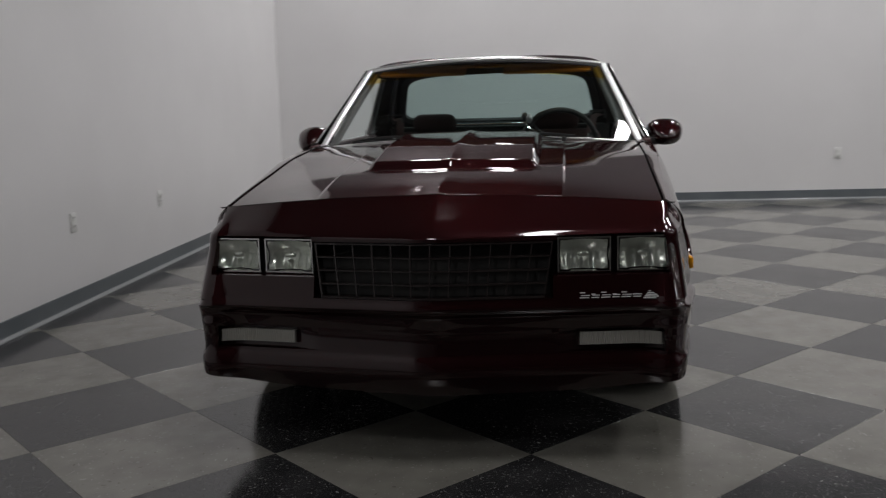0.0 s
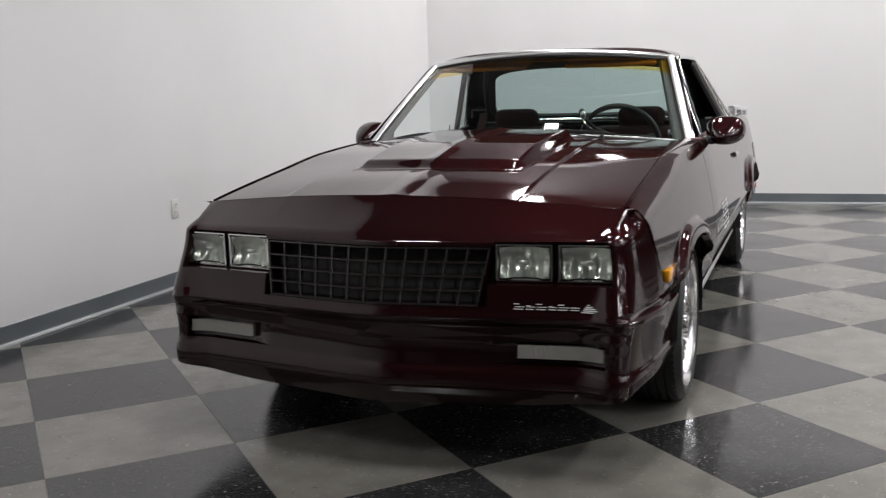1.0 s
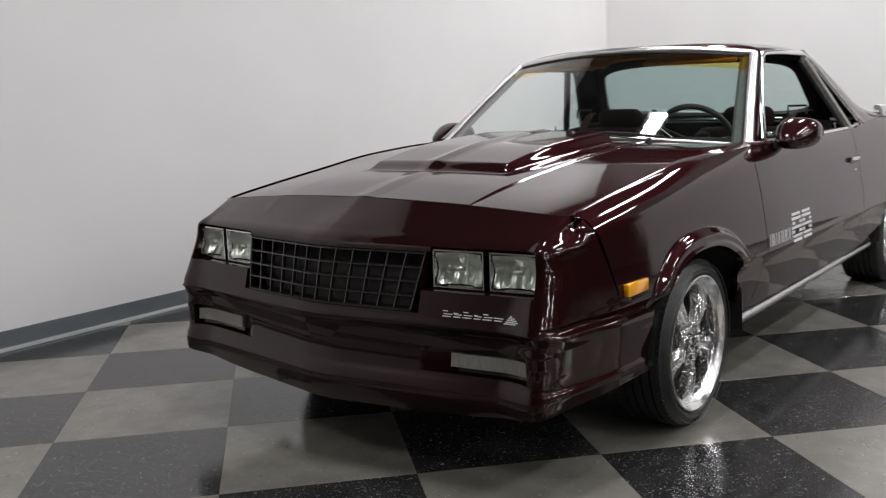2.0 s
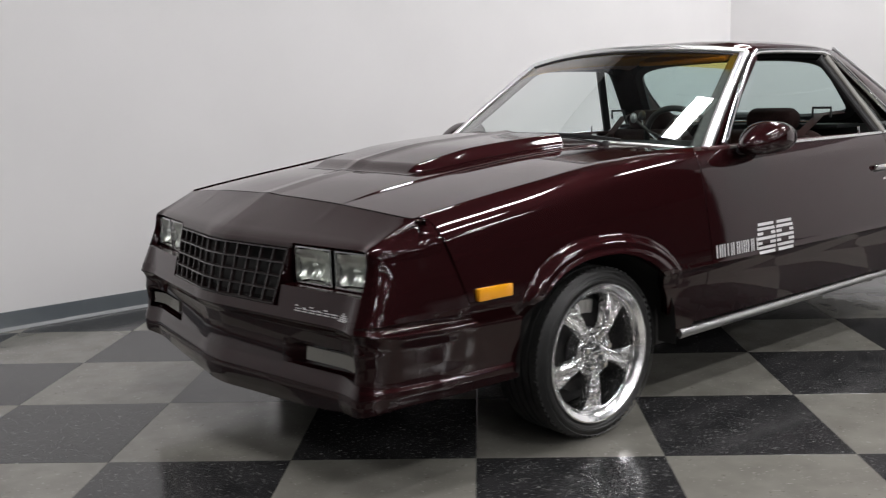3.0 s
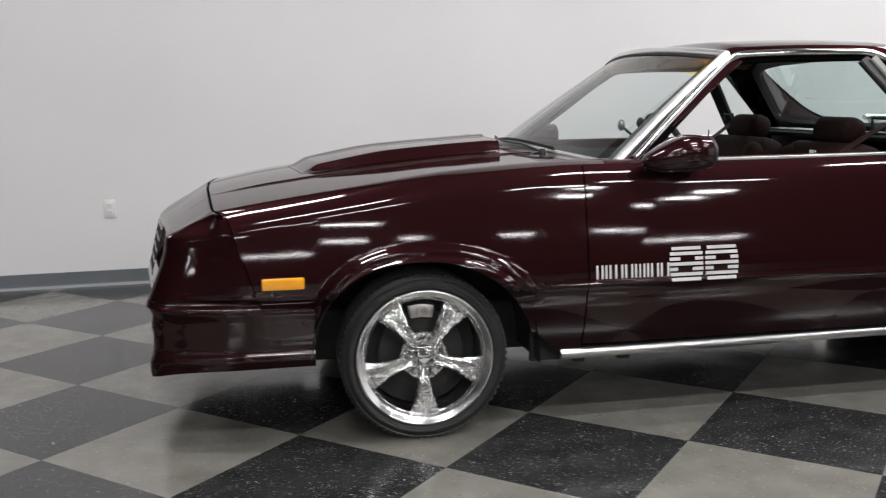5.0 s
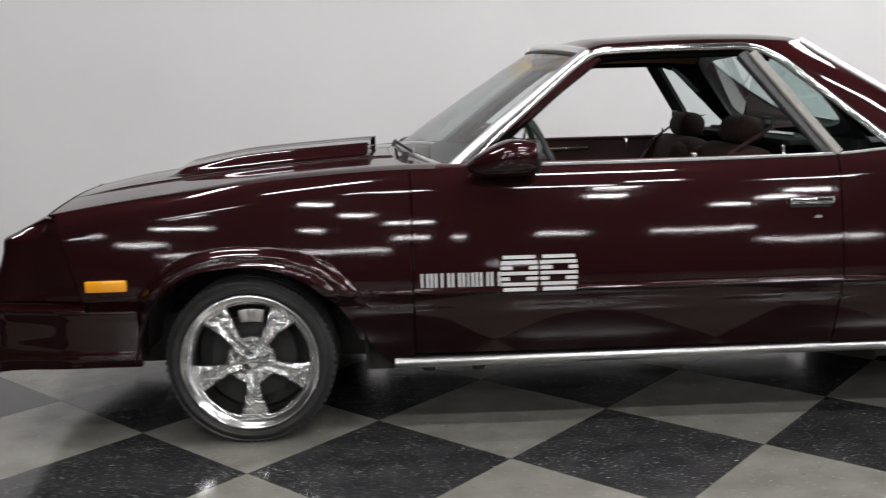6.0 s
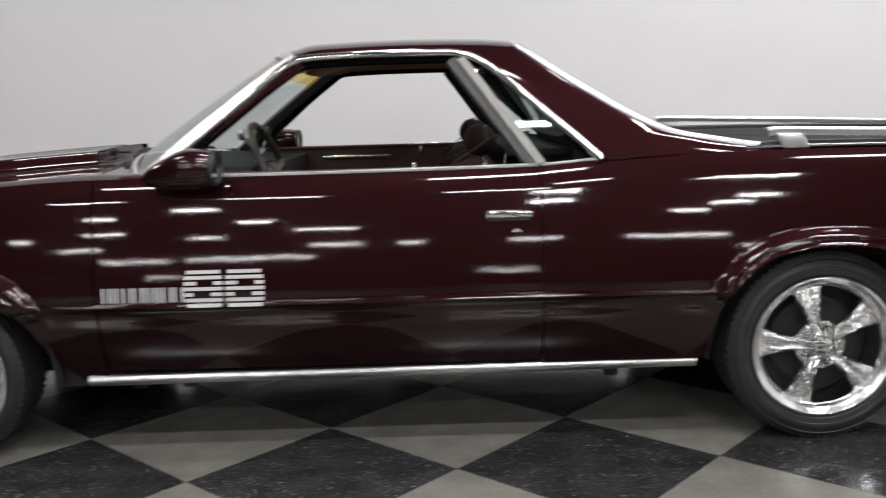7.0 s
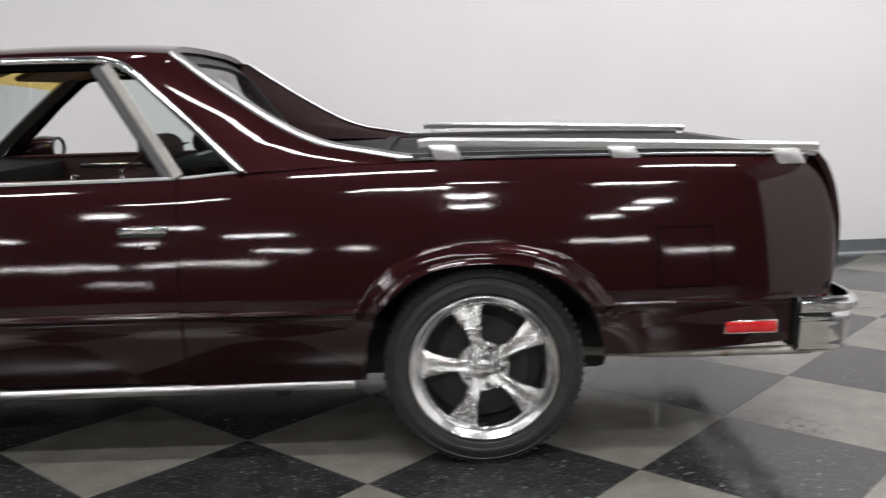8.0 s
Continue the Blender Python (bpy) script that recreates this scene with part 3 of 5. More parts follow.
# fuel flap on the driver's side
def flap(u, v):
    x, z = 3.525 + 0.165 * u, 0.585 + 0.178 * v
    return stack(x, -(side_y(x, z) + 0.0018), z)
patch("fuel_flap", flap, lin(0, 1, 6), lin(0, 1, 8), PAINT, car, rim=0.004, roll=0.0012, out=(0, -1, 0))
for x in (3.5225, 3.6925):
    sweep("flap_gap", [(x, -(float(side_y(x, z)) + 0.0012), z) for z in lin(0.583, 0.765, 6)], [(-0.002, -0.0015), (0.002, -0.0015), (0.002, 0.0015), (-0.002, 0.0015)], GAP, car, up=(0, 1, 0))
for z in (0.583, 0.765):
    sweep("flap_gap", [(x, -(float(side_y(x, z)) + 0.0005), z) for x in lin(3.523, 3.692, 6)], [(-0.0022, -0.002), (0.0022, -0.002), (0.0022, 0.002), (-0.0022, 0.002)], GAP, car)

# silver lettering on the doors, drawn as plain outlined blocks and striped badge blocks
for side in (-1, 1):
    def on_door(x, z, lift=0.0015):
        return Vector((x, side * (float(side_y(x, z)) + lift), z))

    def decal(bm, x0, x1, z0, z1):
        n, k = max(2, int((x1 - x0) / 0.03) + 1), max(2, int((z1 - z0) / 0.012) + 1)
        rows = [[bm.verts.new(on_door(x, z)) for x in lin(x0, x1, n)] for z in lin(z0, z1, k)]
        for p, q in zip(rows, rows[1:]):
            for i in range(n - 1):
                bm.faces.new((p[i], p[i + 1], q[i + 1], q[i]))
    x = 0.600
    for w in (0.026, 0.022, 0.0, 0.030, 0.030, 0.038, 0.008, 0.030, 0.032):
        if w:
            bm = bmesh.new()
            decal(bm, x, x + min(w, 0.0075), 0.549, 0.597)
            if w > 0.02:
                decal(bm, x + w - 0.0075, x + w, 0.549, 0.597)
            if w > 0.035:
                decal(bm, x + w / 2 - 0.003, x + w / 2 + 0.003, 0.549, 0.597)
            solid("lettering_bar", bm, DECAL, car, "plain silver lettering bars on the door")
        x += w + 0.0065
    for k in range(2):
        bm = bmesh.new()
        p, q = 0.870 + k * 0.134, 0.870 + k * 0.134 + 0.126
        for j, z in enumerate(lin(0.529, 0.638, 7)):
            r = 0.008 if j in (0, 6) else 0.002 if j in (1, 5) else 0.0
            if j == 4:
                decal(bm, p, p + 0.040, z, z + 0.0115)
                decal(bm, q - 0.030, q, z, z + 0.0115)
            elif j == 2:
                decal(bm, p, p + 0.030, z, z + 0.0115)
                decal(bm, q - 0.040, q, z, z + 0.0115)
            else:
                decal(bm, p + r, q - r, z, z + 0.0115)
        solid("badge_block", bm, DECAL, car, "striped silver badge block on the door")

# ---------- nose ----------
NOSE = [(-1.0015, 0.0), (-1.0005, 0.04), (-0.987, 0.14), (-0.959, 0.34), (-0.930, 0.54), (-0.904, 0.705), (-0.892, 0.768), (-0.876, 0.800), (-0.850, 0.819), (-0.80, 0.835), (-0.73, 0.850), (-0.65, 0.860), (-0.50, 0.865), (FRONT_A, 0.869)]
arc = [0.0]
for p, q in zip(NOSE, NOSE[1:]):
    arc.append(arc[-1] + math.hypot(q[0] - p[0], q[1] - p[1]))
NX, NY = curve(*zip(arc, [p[0] for p in NOSE])), curve(*zip(arc, [p[1] for p in NOSE]))
S_END = arc[-1]
S_OF_X = curve(*sorted((float(NX(s)), float(s)) for s in lin(0.0, S_END, 90)))
S_OF_Y = curve(*[(float(NY(s)), float(s)) for s in lin(0.0, S_END, 90)])
S_SIDE = float(S_OF_X(-0.67))
BACK = curve((0.20, 0.040), (0.235, 0.022), (0.265, 0.008), (0.295, 0.0), (0.31, 0.001), (0.335, 0.008), (0.36, 0.018), (0.43, 0.026), (0.475, 0.020), (0.495, 0.004), (0.508, -0.004), (0.53, 0.002), (0.60, 0.020), (0.70, 0.046), (0.735, 0.058), (0.75, 0.074), (0.77, 0.109), (0.80, 0.162), (0.83, 0.213), (0.858, 0.258))
SIDE_LOW = curve((0.25, 0.024), (0.30, 0.012), (0.322, 0.008), (0.333, 0.008), (0.345, 0.014), (0.40, 0.007), (0.45, 0.000), (0.490, -0.006), (0.498, -0.006))
CORNER_OUT = curve((0.25, 0.042), (0.34, 0.036), (0.40, 0.036), (0.44, 0.040), (0.47, 0.032), (0.505, 0.024), (0.55, 0.012), (0.60, 0.0), (0.69, -0.015), (0.735, -0.006), (0.80, 0.006))
TUCK = curve((0.25, 0.004), (0.40, 0.014), (0.45, 0.016), (0.50, 0.012), (0.52, 0.022), (0.60, 0.026), (0.70, 0.026), (0.74, 0.022), (0.80, 0.006))
EDGE_X = curve((0.0, -0.750), (0.14, -0.748), (0.47, -0.724), (0.70, -0.702), (0.80, -0.690), (0.90, -0.678), (S_SIDE, -0.660), (1.5, -0.5))
EDGE_Y = curve((0.0, 0.0), (0.14, 0.14), (0.47, 0.47), (0.66, 0.66), (0.74, 0.725), (0.82, 0.752), (0.92, 0.766), (S_SIDE, 0.775), (1.5, 0.80))
HOOD_C = curve((-0.75, 0.853), (-0.5, 0.895), (-0.2, 0.929), (0.1, 0.953), (0.42, 0.972))
HOOD_E = lambda x: CROWN(x) + 0.013
def hood_z(x, y):
    a = np.clip(np.abs(y) / 0.745, 0, 1)
    c, e = HOOD_C(x), HOOD_E(x)
    z = e + (c - e) * (1 - a ** 1.8)
    ridge = 0.006 * (1 - smooth(0.0, 0.014, np.abs(y) - 0.415)) * smooth(-0.80, -0.5, x)
    crease = 0.004 * np.clip(1 - np.abs(y) / 0.06, 0, 1)
    return z + ridge + crease - 0.004
ZTOP = curve(*[(q, float(hood_z(EDGE_X(q) + 0.008, EDGE_Y(q))) - 0.0008) for q in (0.0, 0.03, 0.08, 0.2, 0.4, 0.6, 0.7, 0.8)], (0.92, 0.812), (S_SIDE, 0.8105), (1.5, 0.812))
LOWEDGE = curve((0.0, 0.222), (0.5, 0.236), (0.80, 0.268), (0.95, 0.284), (1.5, 0.292))


def nose(s, z):
    """The nose skin at arc length s from the centre line and height z."""
    s, z = np.broadcast_arrays(np.asarray(s, float), np.asarray(z, float))
    px, py = NX(s), NY(s)
    zt = ZTOP(s)
    zq = np.where(z > 0.735, 0.735 + (z - 0.735) * (0.858 - 0.735) / (zt - 0.735), z)
    turn = smooth(0.70, 0.90, s) * math.pi / 2
    nx, ny = np.cos(turn), -np.sin(turn)
    o = BACK(np.minimum(zq, 0.735))
    side = smooth(0.70, 0.93, s)
    xs = np.clip(px, -0.93, FRONT_A)
    o_side = py - side_y(xs, np.minimum(z, CROWN(xs)))
    corner = smooth(0.64, 0.80, s) * (1 - smooth(0.86, 1.02, s))
    o_low = SIDE_LOW(z)
    ledge = smooth(0.498, 0.509, z)
    o_side = o_low + (o_side - o_low) * ledge
    oo = o * (1 - side) + o_side * side
    x, y = px + nx * oo - CORNER_OUT(z) * corner, py + ny * oo - TUCK(z) * smooth(0.70, 0.82, s) * (1 - smooth(0.92, 1.15, s))
    h = np.clip((BACK(zq) - 0.056) / (0.258 - 0.056), 0, 1) * (1 - smooth(0.97, S_SIDE, s))
    # the centre fold and the two raised lines of the hood run out over the header panel
    fold = 0.011 * np.clip(1 - s / 0.17, 0, 1) * smooth(0.735, 0.79, zq)
    line = 0.004 * (1 - smooth(0.0, 0.03, np.abs(s - 0.415))) * smooth(0.775, 0.845, zq)
    return stack(x + (EDGE_X(s) - x) * h - (fold + line) * (1 - 0.8 * h), y + (EDGE_Y(s) - y) * h, z)


def nose_fn(s0, s1, z0, z1):
    def f(u, v):
        a = s0 if not callable(s0) else s0(v)
        b = s1 if not callable(s1) else s1(v)
        s = np.abs(a + (b - a) * u)
        lo = z0 if not callable(z0) else z0(s)
        hi = z1 if not callable(z1) else z1(s)
        return nose(s, lo + (hi - lo) * v)
    return f


def both(s0, s1, z0, z1):
    """The same band across the whole nose, from side to side."""
    def f(u, v):
        a, b = (s0(v), s1(v)) if callable(s0) else (s0, s1)
        s = a + (b - a) * u
        lo = z0(np.abs(s)) if callable(z0) else z0
        hi = z1(np.abs(s)) if callable(z1) else z1
        p = nose(np.abs(s), lo + (hi - lo) * v)
        return p * stack(1 + 0 * s, np.sign(s) + (s == 0), 1 + 0 * s)
    return f


fwd = (-1, 0, 0)
S_LAMP_IN, S_LAMP_OUT = float(S_OF_Y(0.392)), float(S_OF_Y(0.775))
Z_LO, Z_HI = 0.606, 0.733
bumper = patch("front_bumper_cover", both(-S_END, S_END, LOWEDGE, flat(0.362)), lin(0, 1, 201), lin(0, 1, 24), PAINT, car, rim=0.02, out=fwd)
FOG_A, FOG_B = float(S_OF_Y(0.458)), float(S_OF_Y(0.748))
patch("bumper_centre", both(-FOG_A + 0.085, FOG_A - 0.085, flat(0.362), flat(0.436)), lin(0, 1, 40), lin(0, 1, 6), PAINT, bumper, rim=0.0, out=fwd)
patch("bumper_upper", both(-S_END, S_END, flat(0.436), flat(0.4905)), lin(0, 1, 201), lin(0, 1, 12), PAINT, bumper, rim=0.03, out=fwd)
SEAM = lambda z: S_OF_X(-0.548 - 0.105 * np.clip((z - 0.49) / 0.32, 0, 1))
face_end = lambda v: SEAM(0.4905 + 0.0495 * v)
patch("bumper_face", both(lambda v: -face_end(v), face_end, flat(0.4905), flat(0.540)), lin(0, 1, 201), lin(0, 1, 20), PAINT, bumper, rim=0.015, out=fwd)
head_end = lambda v: SEAM(0.733 + 0.077 * v)
header = patch("header_panel", both(lambda v: -head_end(v), head_end, flat(0.733), ZTOP), lin(0, 1, 201), 1 - (1 - lin(0, 1, 30)) ** 1.6, PAINT, car, rim=0.02, out=(-0.5, 0, 0.8))
for side in (-1, 1):
    patch("corner_panel", mirrored(nose_fn(S_LAMP_OUT, lambda v: SEAM(0.54 + v * 0.193), 0.540, 0.733), side), lin(0, 1, 44), lin(0, 1, 18), PAINT, header, rim=0.025, out=(-0.5, side * 0.5, 0))
    patch("lamp_apron", mirrored(nose_fn(S_LAMP_IN - 0.005, S_LAMP_OUT, 0.540, Z_LO), side), lin(0, 1, 12), lin(0, 1, 8), PAINT, header, rim=0.03, out=fwd)
    patch("bumper_corner", mirrored(nose_fn(FOG_B, S_END, 0.362, 0.436), side), lin(0, 1, 44), lin(0, 1, 8), PAINT, bumper, rim=0.02, out=(-0.5, side * 0.5, 0))

    # fog lamp in its pocket
    def pocket(u, v, d=0.032):
        p = nose(FOG_A - 0.085 + (FOG_B - FOG_A + 0.085) * u, 0.362 + 0.074 * v)
        depth = 0.001 + d * smooth(0.0, 0.32, u)
        return p + stack(depth, 0 * u, 0 * u)
    patch("lamp_pocket", mirrored(pocket, side), lin(0, 1, 40), lin(0, 1, 3), PAINT, bumper, rim=0, out=fwd)
    for zz in (0.362, 0.436):
        def shelf(u, v):
            p = nose(FOG_A - 0.085 + (FOG_B - FOG_A + 0.085) * u, zz + 0 * v)
            return p + stack(v * (0.001 + 0.032 * smooth(0.0, 0.32, u)), 0 * u, 0 * u)
        patch("pocket_shelf", mirrored(shelf, side), lin(0, 1, 20), lin(0, 1, 3), PAINT, bumper, rim=0, out=(0, 0, 1 if zz < 0.4 else -1))

    def fog(u, v):
        p = nose(FOG_A + 0.012 + (FOG_B - FOG_A - 0.022) * u, 0.379 + 0.041 * v)
        return p + stack(0.013 + 0.0015 * np.cos(u * 220), 0 * u, 0 * u)
    fog_lamp = patch("fog_lamp", mirrored(fog, side), lin(0, 1, 140), lin(0, 1, 4), FOG_LENS, bumper, rim=0.02, out=fwd, label="clear ribbed parking lamp lens")

    # headlamps: two rectangular sealed lamps a side
    hx = [float(nose(np.array(S_OF_Y(y)), np.array(0.67))[0]) for y in (0.405, 0.765)]
    def back_wall(u, v):
        y = 0.392 + (0.775 - 0.392) * u
        return stack(hx[0] + (hx[1] - hx[0]) * u + 0.095, y, Z_LO - 0.002 + (Z_HI - Z_LO + 0.004) * v)
    patch("lamp_housing", mirrored(back_wall, side), lin(0, 1, 4), lin(0, 1, 3), BLACK, header, rim=0, out=fwd)
    for zz, nz in ((Z_LO, 1), (Z_HI, -1)):
        def ledge(u, v):
            p = nose(S_LAMP_IN - 0.005 + (S_LAMP_OUT - S_LAMP_IN + 0.005) * u, zz + 0 * v)
            return p + stack(0.10 * v, 0 * u, 0 * u)
        patch("lamp_ledge", mirrored(ledge, side), lin(0, 1, 10), lin(0, 1, 2), BLACK if nz < 0 else PAINT, header, rim=0, out=(0, 0, nz))
    for k, (ya, yb) in enumerate(((0.399, 0.572), (0.587, 0.760))):
        yc = (ya + yb) / 2
        xc = hx[0] + (hx[1] - hx[0]) * (yc - 0.405) / 0.36 + 0.026
        yaw = math.atan2(hx[1] - hx[0], 0.36) * side
        lamp = empty("headlamp", Matrix.Translation((xc, side * yc, 0.667)) @ Matrix.Rotation(-yaw, 4, "Z"))
        lamp.parent = car
        bm = bmesh.new()
        w, h = 0.170, 0.114
        sec = [(0.0, w / 2, h / 2), (0.0, w / 2 - 0.0045, h / 2 - 0.0045), (0.014, w / 2 - 0.007, h / 2 - 0.007), (0.014, w / 2, h / 2)]
        rings = [[bm.verts.new((x, sy * a, sz * b)) for sy, sz in ((-1, -1), (1, -1), (1, 1), (-1, 1))] for x, a, b in sec]
        for r in range(4):
            a, b = rings[r], rings[(r + 1) % 4]
            for i in range(4):
                bm.faces.new((a[i], a[(i + 1) % 4], b[(i + 1) % 4], b[i]))
        solid("bezel", bm, CHROME_SOFT, lamp, "thin bright retaining frame", smooth_faces=False)
        def bowl(u, v):
            a, b = 2 * u - 1, 2 * v - 1
            rr = np.clip(a * a + b * b * 0.8, 0, 1.4)
            ribs = 0.0026 * np.cos(a * 13) * smooth(0.35, -0.2, b)
            return stack(0.050 - 0.034 * rr + ribs, a * (w / 2 - 0.010), b * (h / 2 - 0.010))
        patch("reflector", bowl, lin(0, 1, 60), lin(0, 1, 40), REFLECTOR, lamp, rim=0, out=fwd)
        def bulb_cap(u, v):
            t, q = 2 * math.pi * u, v * math.pi / 2
            return stack(0.018 - 0.010 * np.sin(q), 0.020 * np.cos(t) * np.cos(q), 0.010 * np.sin(t) * np.cos(q))
        patch("bulb_shield", bulb_cap, lin(0, 1, 16), lin(0, 1, 6), REFLECTOR, lamp, rim=0, out=fwd)
        def face(u, v):
            a, b = 2 * u - 1, 2 * v - 1
            prism = 0.0012 * np.cos(a * 34) * (np.abs(a) < 0.62) + 0.0010 * np.cos(b * 22) * (np.abs(a) > 0.62)
            return stack(0.001 - 0.005 * (1 - a * a) * (1 - b * b) + prism, a * (w / 2 - 0.004), b * (h / 2 - 0.004))
        patch("lens", face, lin(0, 1, 90), lin(0, 1, 50), GLASS_CLEAR, lamp, rim=0, out=fwd)

# grille: slats and bars between the lamps
grille = empty("grille")
grille.parent = car
def grille_at(y, z, back=0.012):
    """A point of the grille plane; the sides lean in towards the bottom."""
    p = nose(np.array(float(S_OF_Y(abs(y)))), np.array(z))
    return Vector((float(p[0]) + back, y, z))
ZG0, ZG1 = 0.545, 0.712
def g_half(z):
    return 0.358 + 0.028 * (z - ZG0) / (ZG1 - ZG0)
for k in range(5):
    z = ZG0 + (ZG1 - ZG0) * k / 4
    w = g_half(z)
    sweep("slat", [grille_at(y, z) for y in lin(-w, w, 33)], [(-0.014, -0.0022), (0.004, -0.0022), (0.004, 0.0022), (-0.014, 0.0022)], GRILLE, grille)
for k in range(13):
    f = -1 + 2 * k / 12
    sweep("bar", [grille_at(f * g_half(z), z, 0.013) for z in lin(ZG0, ZG1, 6)], [(-0.002, -0.012), (0.002, -0.012), (0.002, 0.0), (-0.002, 0.0)], GRILLE, grille, up=(1, 0, 0))
def grille_back(u, v):
    y = -0.392 + 0.784 * u
    z = 0.536 + 0.20 * v
    p = nose(S_OF_Y(np.abs(y)), z)
    return stack(p[..., 0] + 0.075, y, z)
patch("mesh_backing", grille_back, lin(0, 1, 30), lin(0, 1, 3), DARK, grille, rim=0, out=fwd)
for side in (-1, 1):
    def cheek(u, v):
        z = 0.536 + 0.197 * v
        y = 0.362 + 0.030 * v
        p = nose(S_OF_Y(y), z)
        return stack(p[..., 0] + 0.085 * u, y, z)
    patch("cheek", mirrored(cheek, side), lin(0, 1, 3), lin(0, 1, 6), PAINT, grille, rim=0, out=(0, -side, 0))
def lip(u, v):
    y = -0.40 + 0.80 * u
    p = nose(S_OF_Y(np.abs(y)), 0.733 - 0.016 * v)
    return p * stack(1 + 0 * y, np.sign(y) + (y == 0), 1 + 0 * y) + stack(0.004 * v, 0 * y, 0 * y)
patch("grille_lip", lip, lin(0, 1, 41), lin(0, 1, 3), PAINT, header, rim=0.02, out=fwd)
def sill(u, v):
    y = -0.375 + 0.75 * u
    p = nose(S_OF_Y(np.abs(y)), 0.540 + 0 * v)
    return stack(p[..., 0] + 0.08 * v, y, p[..., 2])
patch("grille_sill", sill, lin(0, 1, 41), lin(0, 1, 2), PAINT, header, rim=0, out=(0, 0, 1))
# small silver script on the lamp apron, drawn as bars
bm = bmesh.new()
x = 0.470
for w, h0, h1 in ((0.034, 0, 0.022), (0.028, 0.003, 0.017), (0.034, 0, 0.022), (0.026, 0.003, 0.016), (0.034, 0, 0.021), (0.030, 0.004, 0.014)):
    for a, b, c, d in ((0, w * 0.85, 0.004, 0.007), (w * 0.1, w * 0.95, 0.011, 0.0135), (0, w * 0.5, h1 - 0.003, h1)):
        z0, z1 = 0.534 + c, 0.534 + d
        q = [nose(np.array(float(S_OF_Y(yy))), np.array(zz)) for yy, zz in ((x + a, z0), (x + b, z0), (x + b, z1), (x + a, z1))]
        bm.faces.new([bm.verts.new((float(p[0]) - 0.0025, -float(p[1]), float(p[2]))) for p in q])
    x += w + 0.002
for k in range(5):
    w, z0 = 0.052 - 0.010 * abs(k - 1.2), 0.533 + 0.005 * k
    q = [nose(np.array(float(S_OF_Y(yy))), np.array(zz)) for yy, zz in ((0.668 + 0.004 * k, z0), (0.668 + w, z0), (0.668 + w, z0 + 0.0034), (0.668 + 0.004 * k, z0 + 0.0034))]
    bm.faces.new([bm.verts.new((float(p[0]) - 0.0025, -float(p[1]), float(p[2]))) for p in q])
solid("script_decal", bm, DECAL, car, "small silver script bars under the headlamps")

# ---------- hood and its scoop ----------
_s = lin(0.0, S_SIDE, 80)
_e = nose(_s, ZTOP(_s))
_pts, _last = [], -1.0
for _p in _e:
    if _p[1] > _last + 0.004:
        _pts.append((float(_p[1]), float(_p[0])))
        _last = float(_p[1])
HEAD_X = curve(*_pts)
def hood_front(y):
    return HEAD_X(np.abs(y)) + 0.011
def hood_fn(u, v):
    y = -0.745 + 1.49 * u
    x0 = hood_front(y)
    x1 = 0.47 + 0.10 * (np.abs(y) / 0.745) ** 2
    x = x0 + (x1 - x0) * v
    return stack(x, y, hood_z(x, y))
hu = sorted(set([round(float(q), 5) for q in lin(0, 1, 61)] + [round(0.5 + s * (0.415 + d) / 1.49, 5) for s in (-1, 1) for d in lin(-0.006, 0.036, 9)] + [round(0.5 + d / 1.49, 5) for d in lin(-0.07, 0.07, 15)]))
hood = patch("hood", hood_fn, hu, lin(0, 1, 40), PAINT, car, rim=0.02, roll=0.002, out=(0, 0, 1))
# black strips laid nearly flush, in place of the shade inside the hood gaps
seal = [(-0.0045, -0.012), (0.0045, -0.012), (0.0045, -0.0008), (-0.0045, -0.0008)]
sweep("hood_gap_strip", [(float(hood_front(y)) - 0.006, y, float(hood_z(hood_front(y), y)) - 0.0002) for y in lin(-0.745, 0.745, 61)], seal, GAP, hood, "black strip standing in for the shade in the hood gap")
for side in (-1, 1):
    sweep("hood_side_gap_strip", [(x, side * 0.7485, float(hood_z(x, 0.745)) + 0.001) for x in lin(-0.67, 0.56, 50)], [(a * 0.7, b) for a, b in seal], GAP, hood)
def scoop_fn(u, v):
    b = 2 * u - 1
    x = (-0.425 + 0.045 * np.abs(b)) + (0.405 - (-0.425 + 0.045 * np.abs(b))) * v
    half = 0.335
    y = b * half
    rise = 0.022 * smooth(0.0, 0.10, v) + 0.021 * smooth(0.0, 0.45, v)
    edge = smooth(1.0, 0.88, np.abs(b))
    crease = 0.004 * np.clip(1 - np.abs(y) / 0.04, 0, 1)
    return stack(x, y, hood_z(x, y) + 0.001 + (rise + crease * smooth(0, 0.2, v)) * edge)
su = sorted(set([round(float(q), 5) for q in lin(0, 1, 41)] + [round(0.5 + s * d, 5) for s in (-1, 1) for d in lin(0.43, 0.5, 12)] + [round(0.5 + d, 5) for d in lin(-0.06, 0.06, 13)]))
sv = sorted(set([round(float(q), 5) for q in lin(0, 1, 21)] + [round(float(q), 5) for q in lin(0, 0.18, 16)]))
patch("hood_scoop", scoop_fn, su, sv, PAINT, hood, rim=0.0, out=(0, 0, 1))
def scoop_end(u, v):
    p, q = scoop_fn(0.03 + 0.94 * u, 1 + 0 * u), stack(0.405 + 0 * u, (0.06 + 1.88 * u - 1) * 0.335, hood_z(0.405 + 0 * u, (0.06 + 1.88 * u - 1) * 0.335))
    r = q + (p - q) * v[..., None]
    return r - stack(0.012, 0, 0)
patch("scoop_end", scoop_end, lin(0, 1, 30), lin(0, 1, 3), PAINT, hood, rim=0, out=(1, 0, 0))
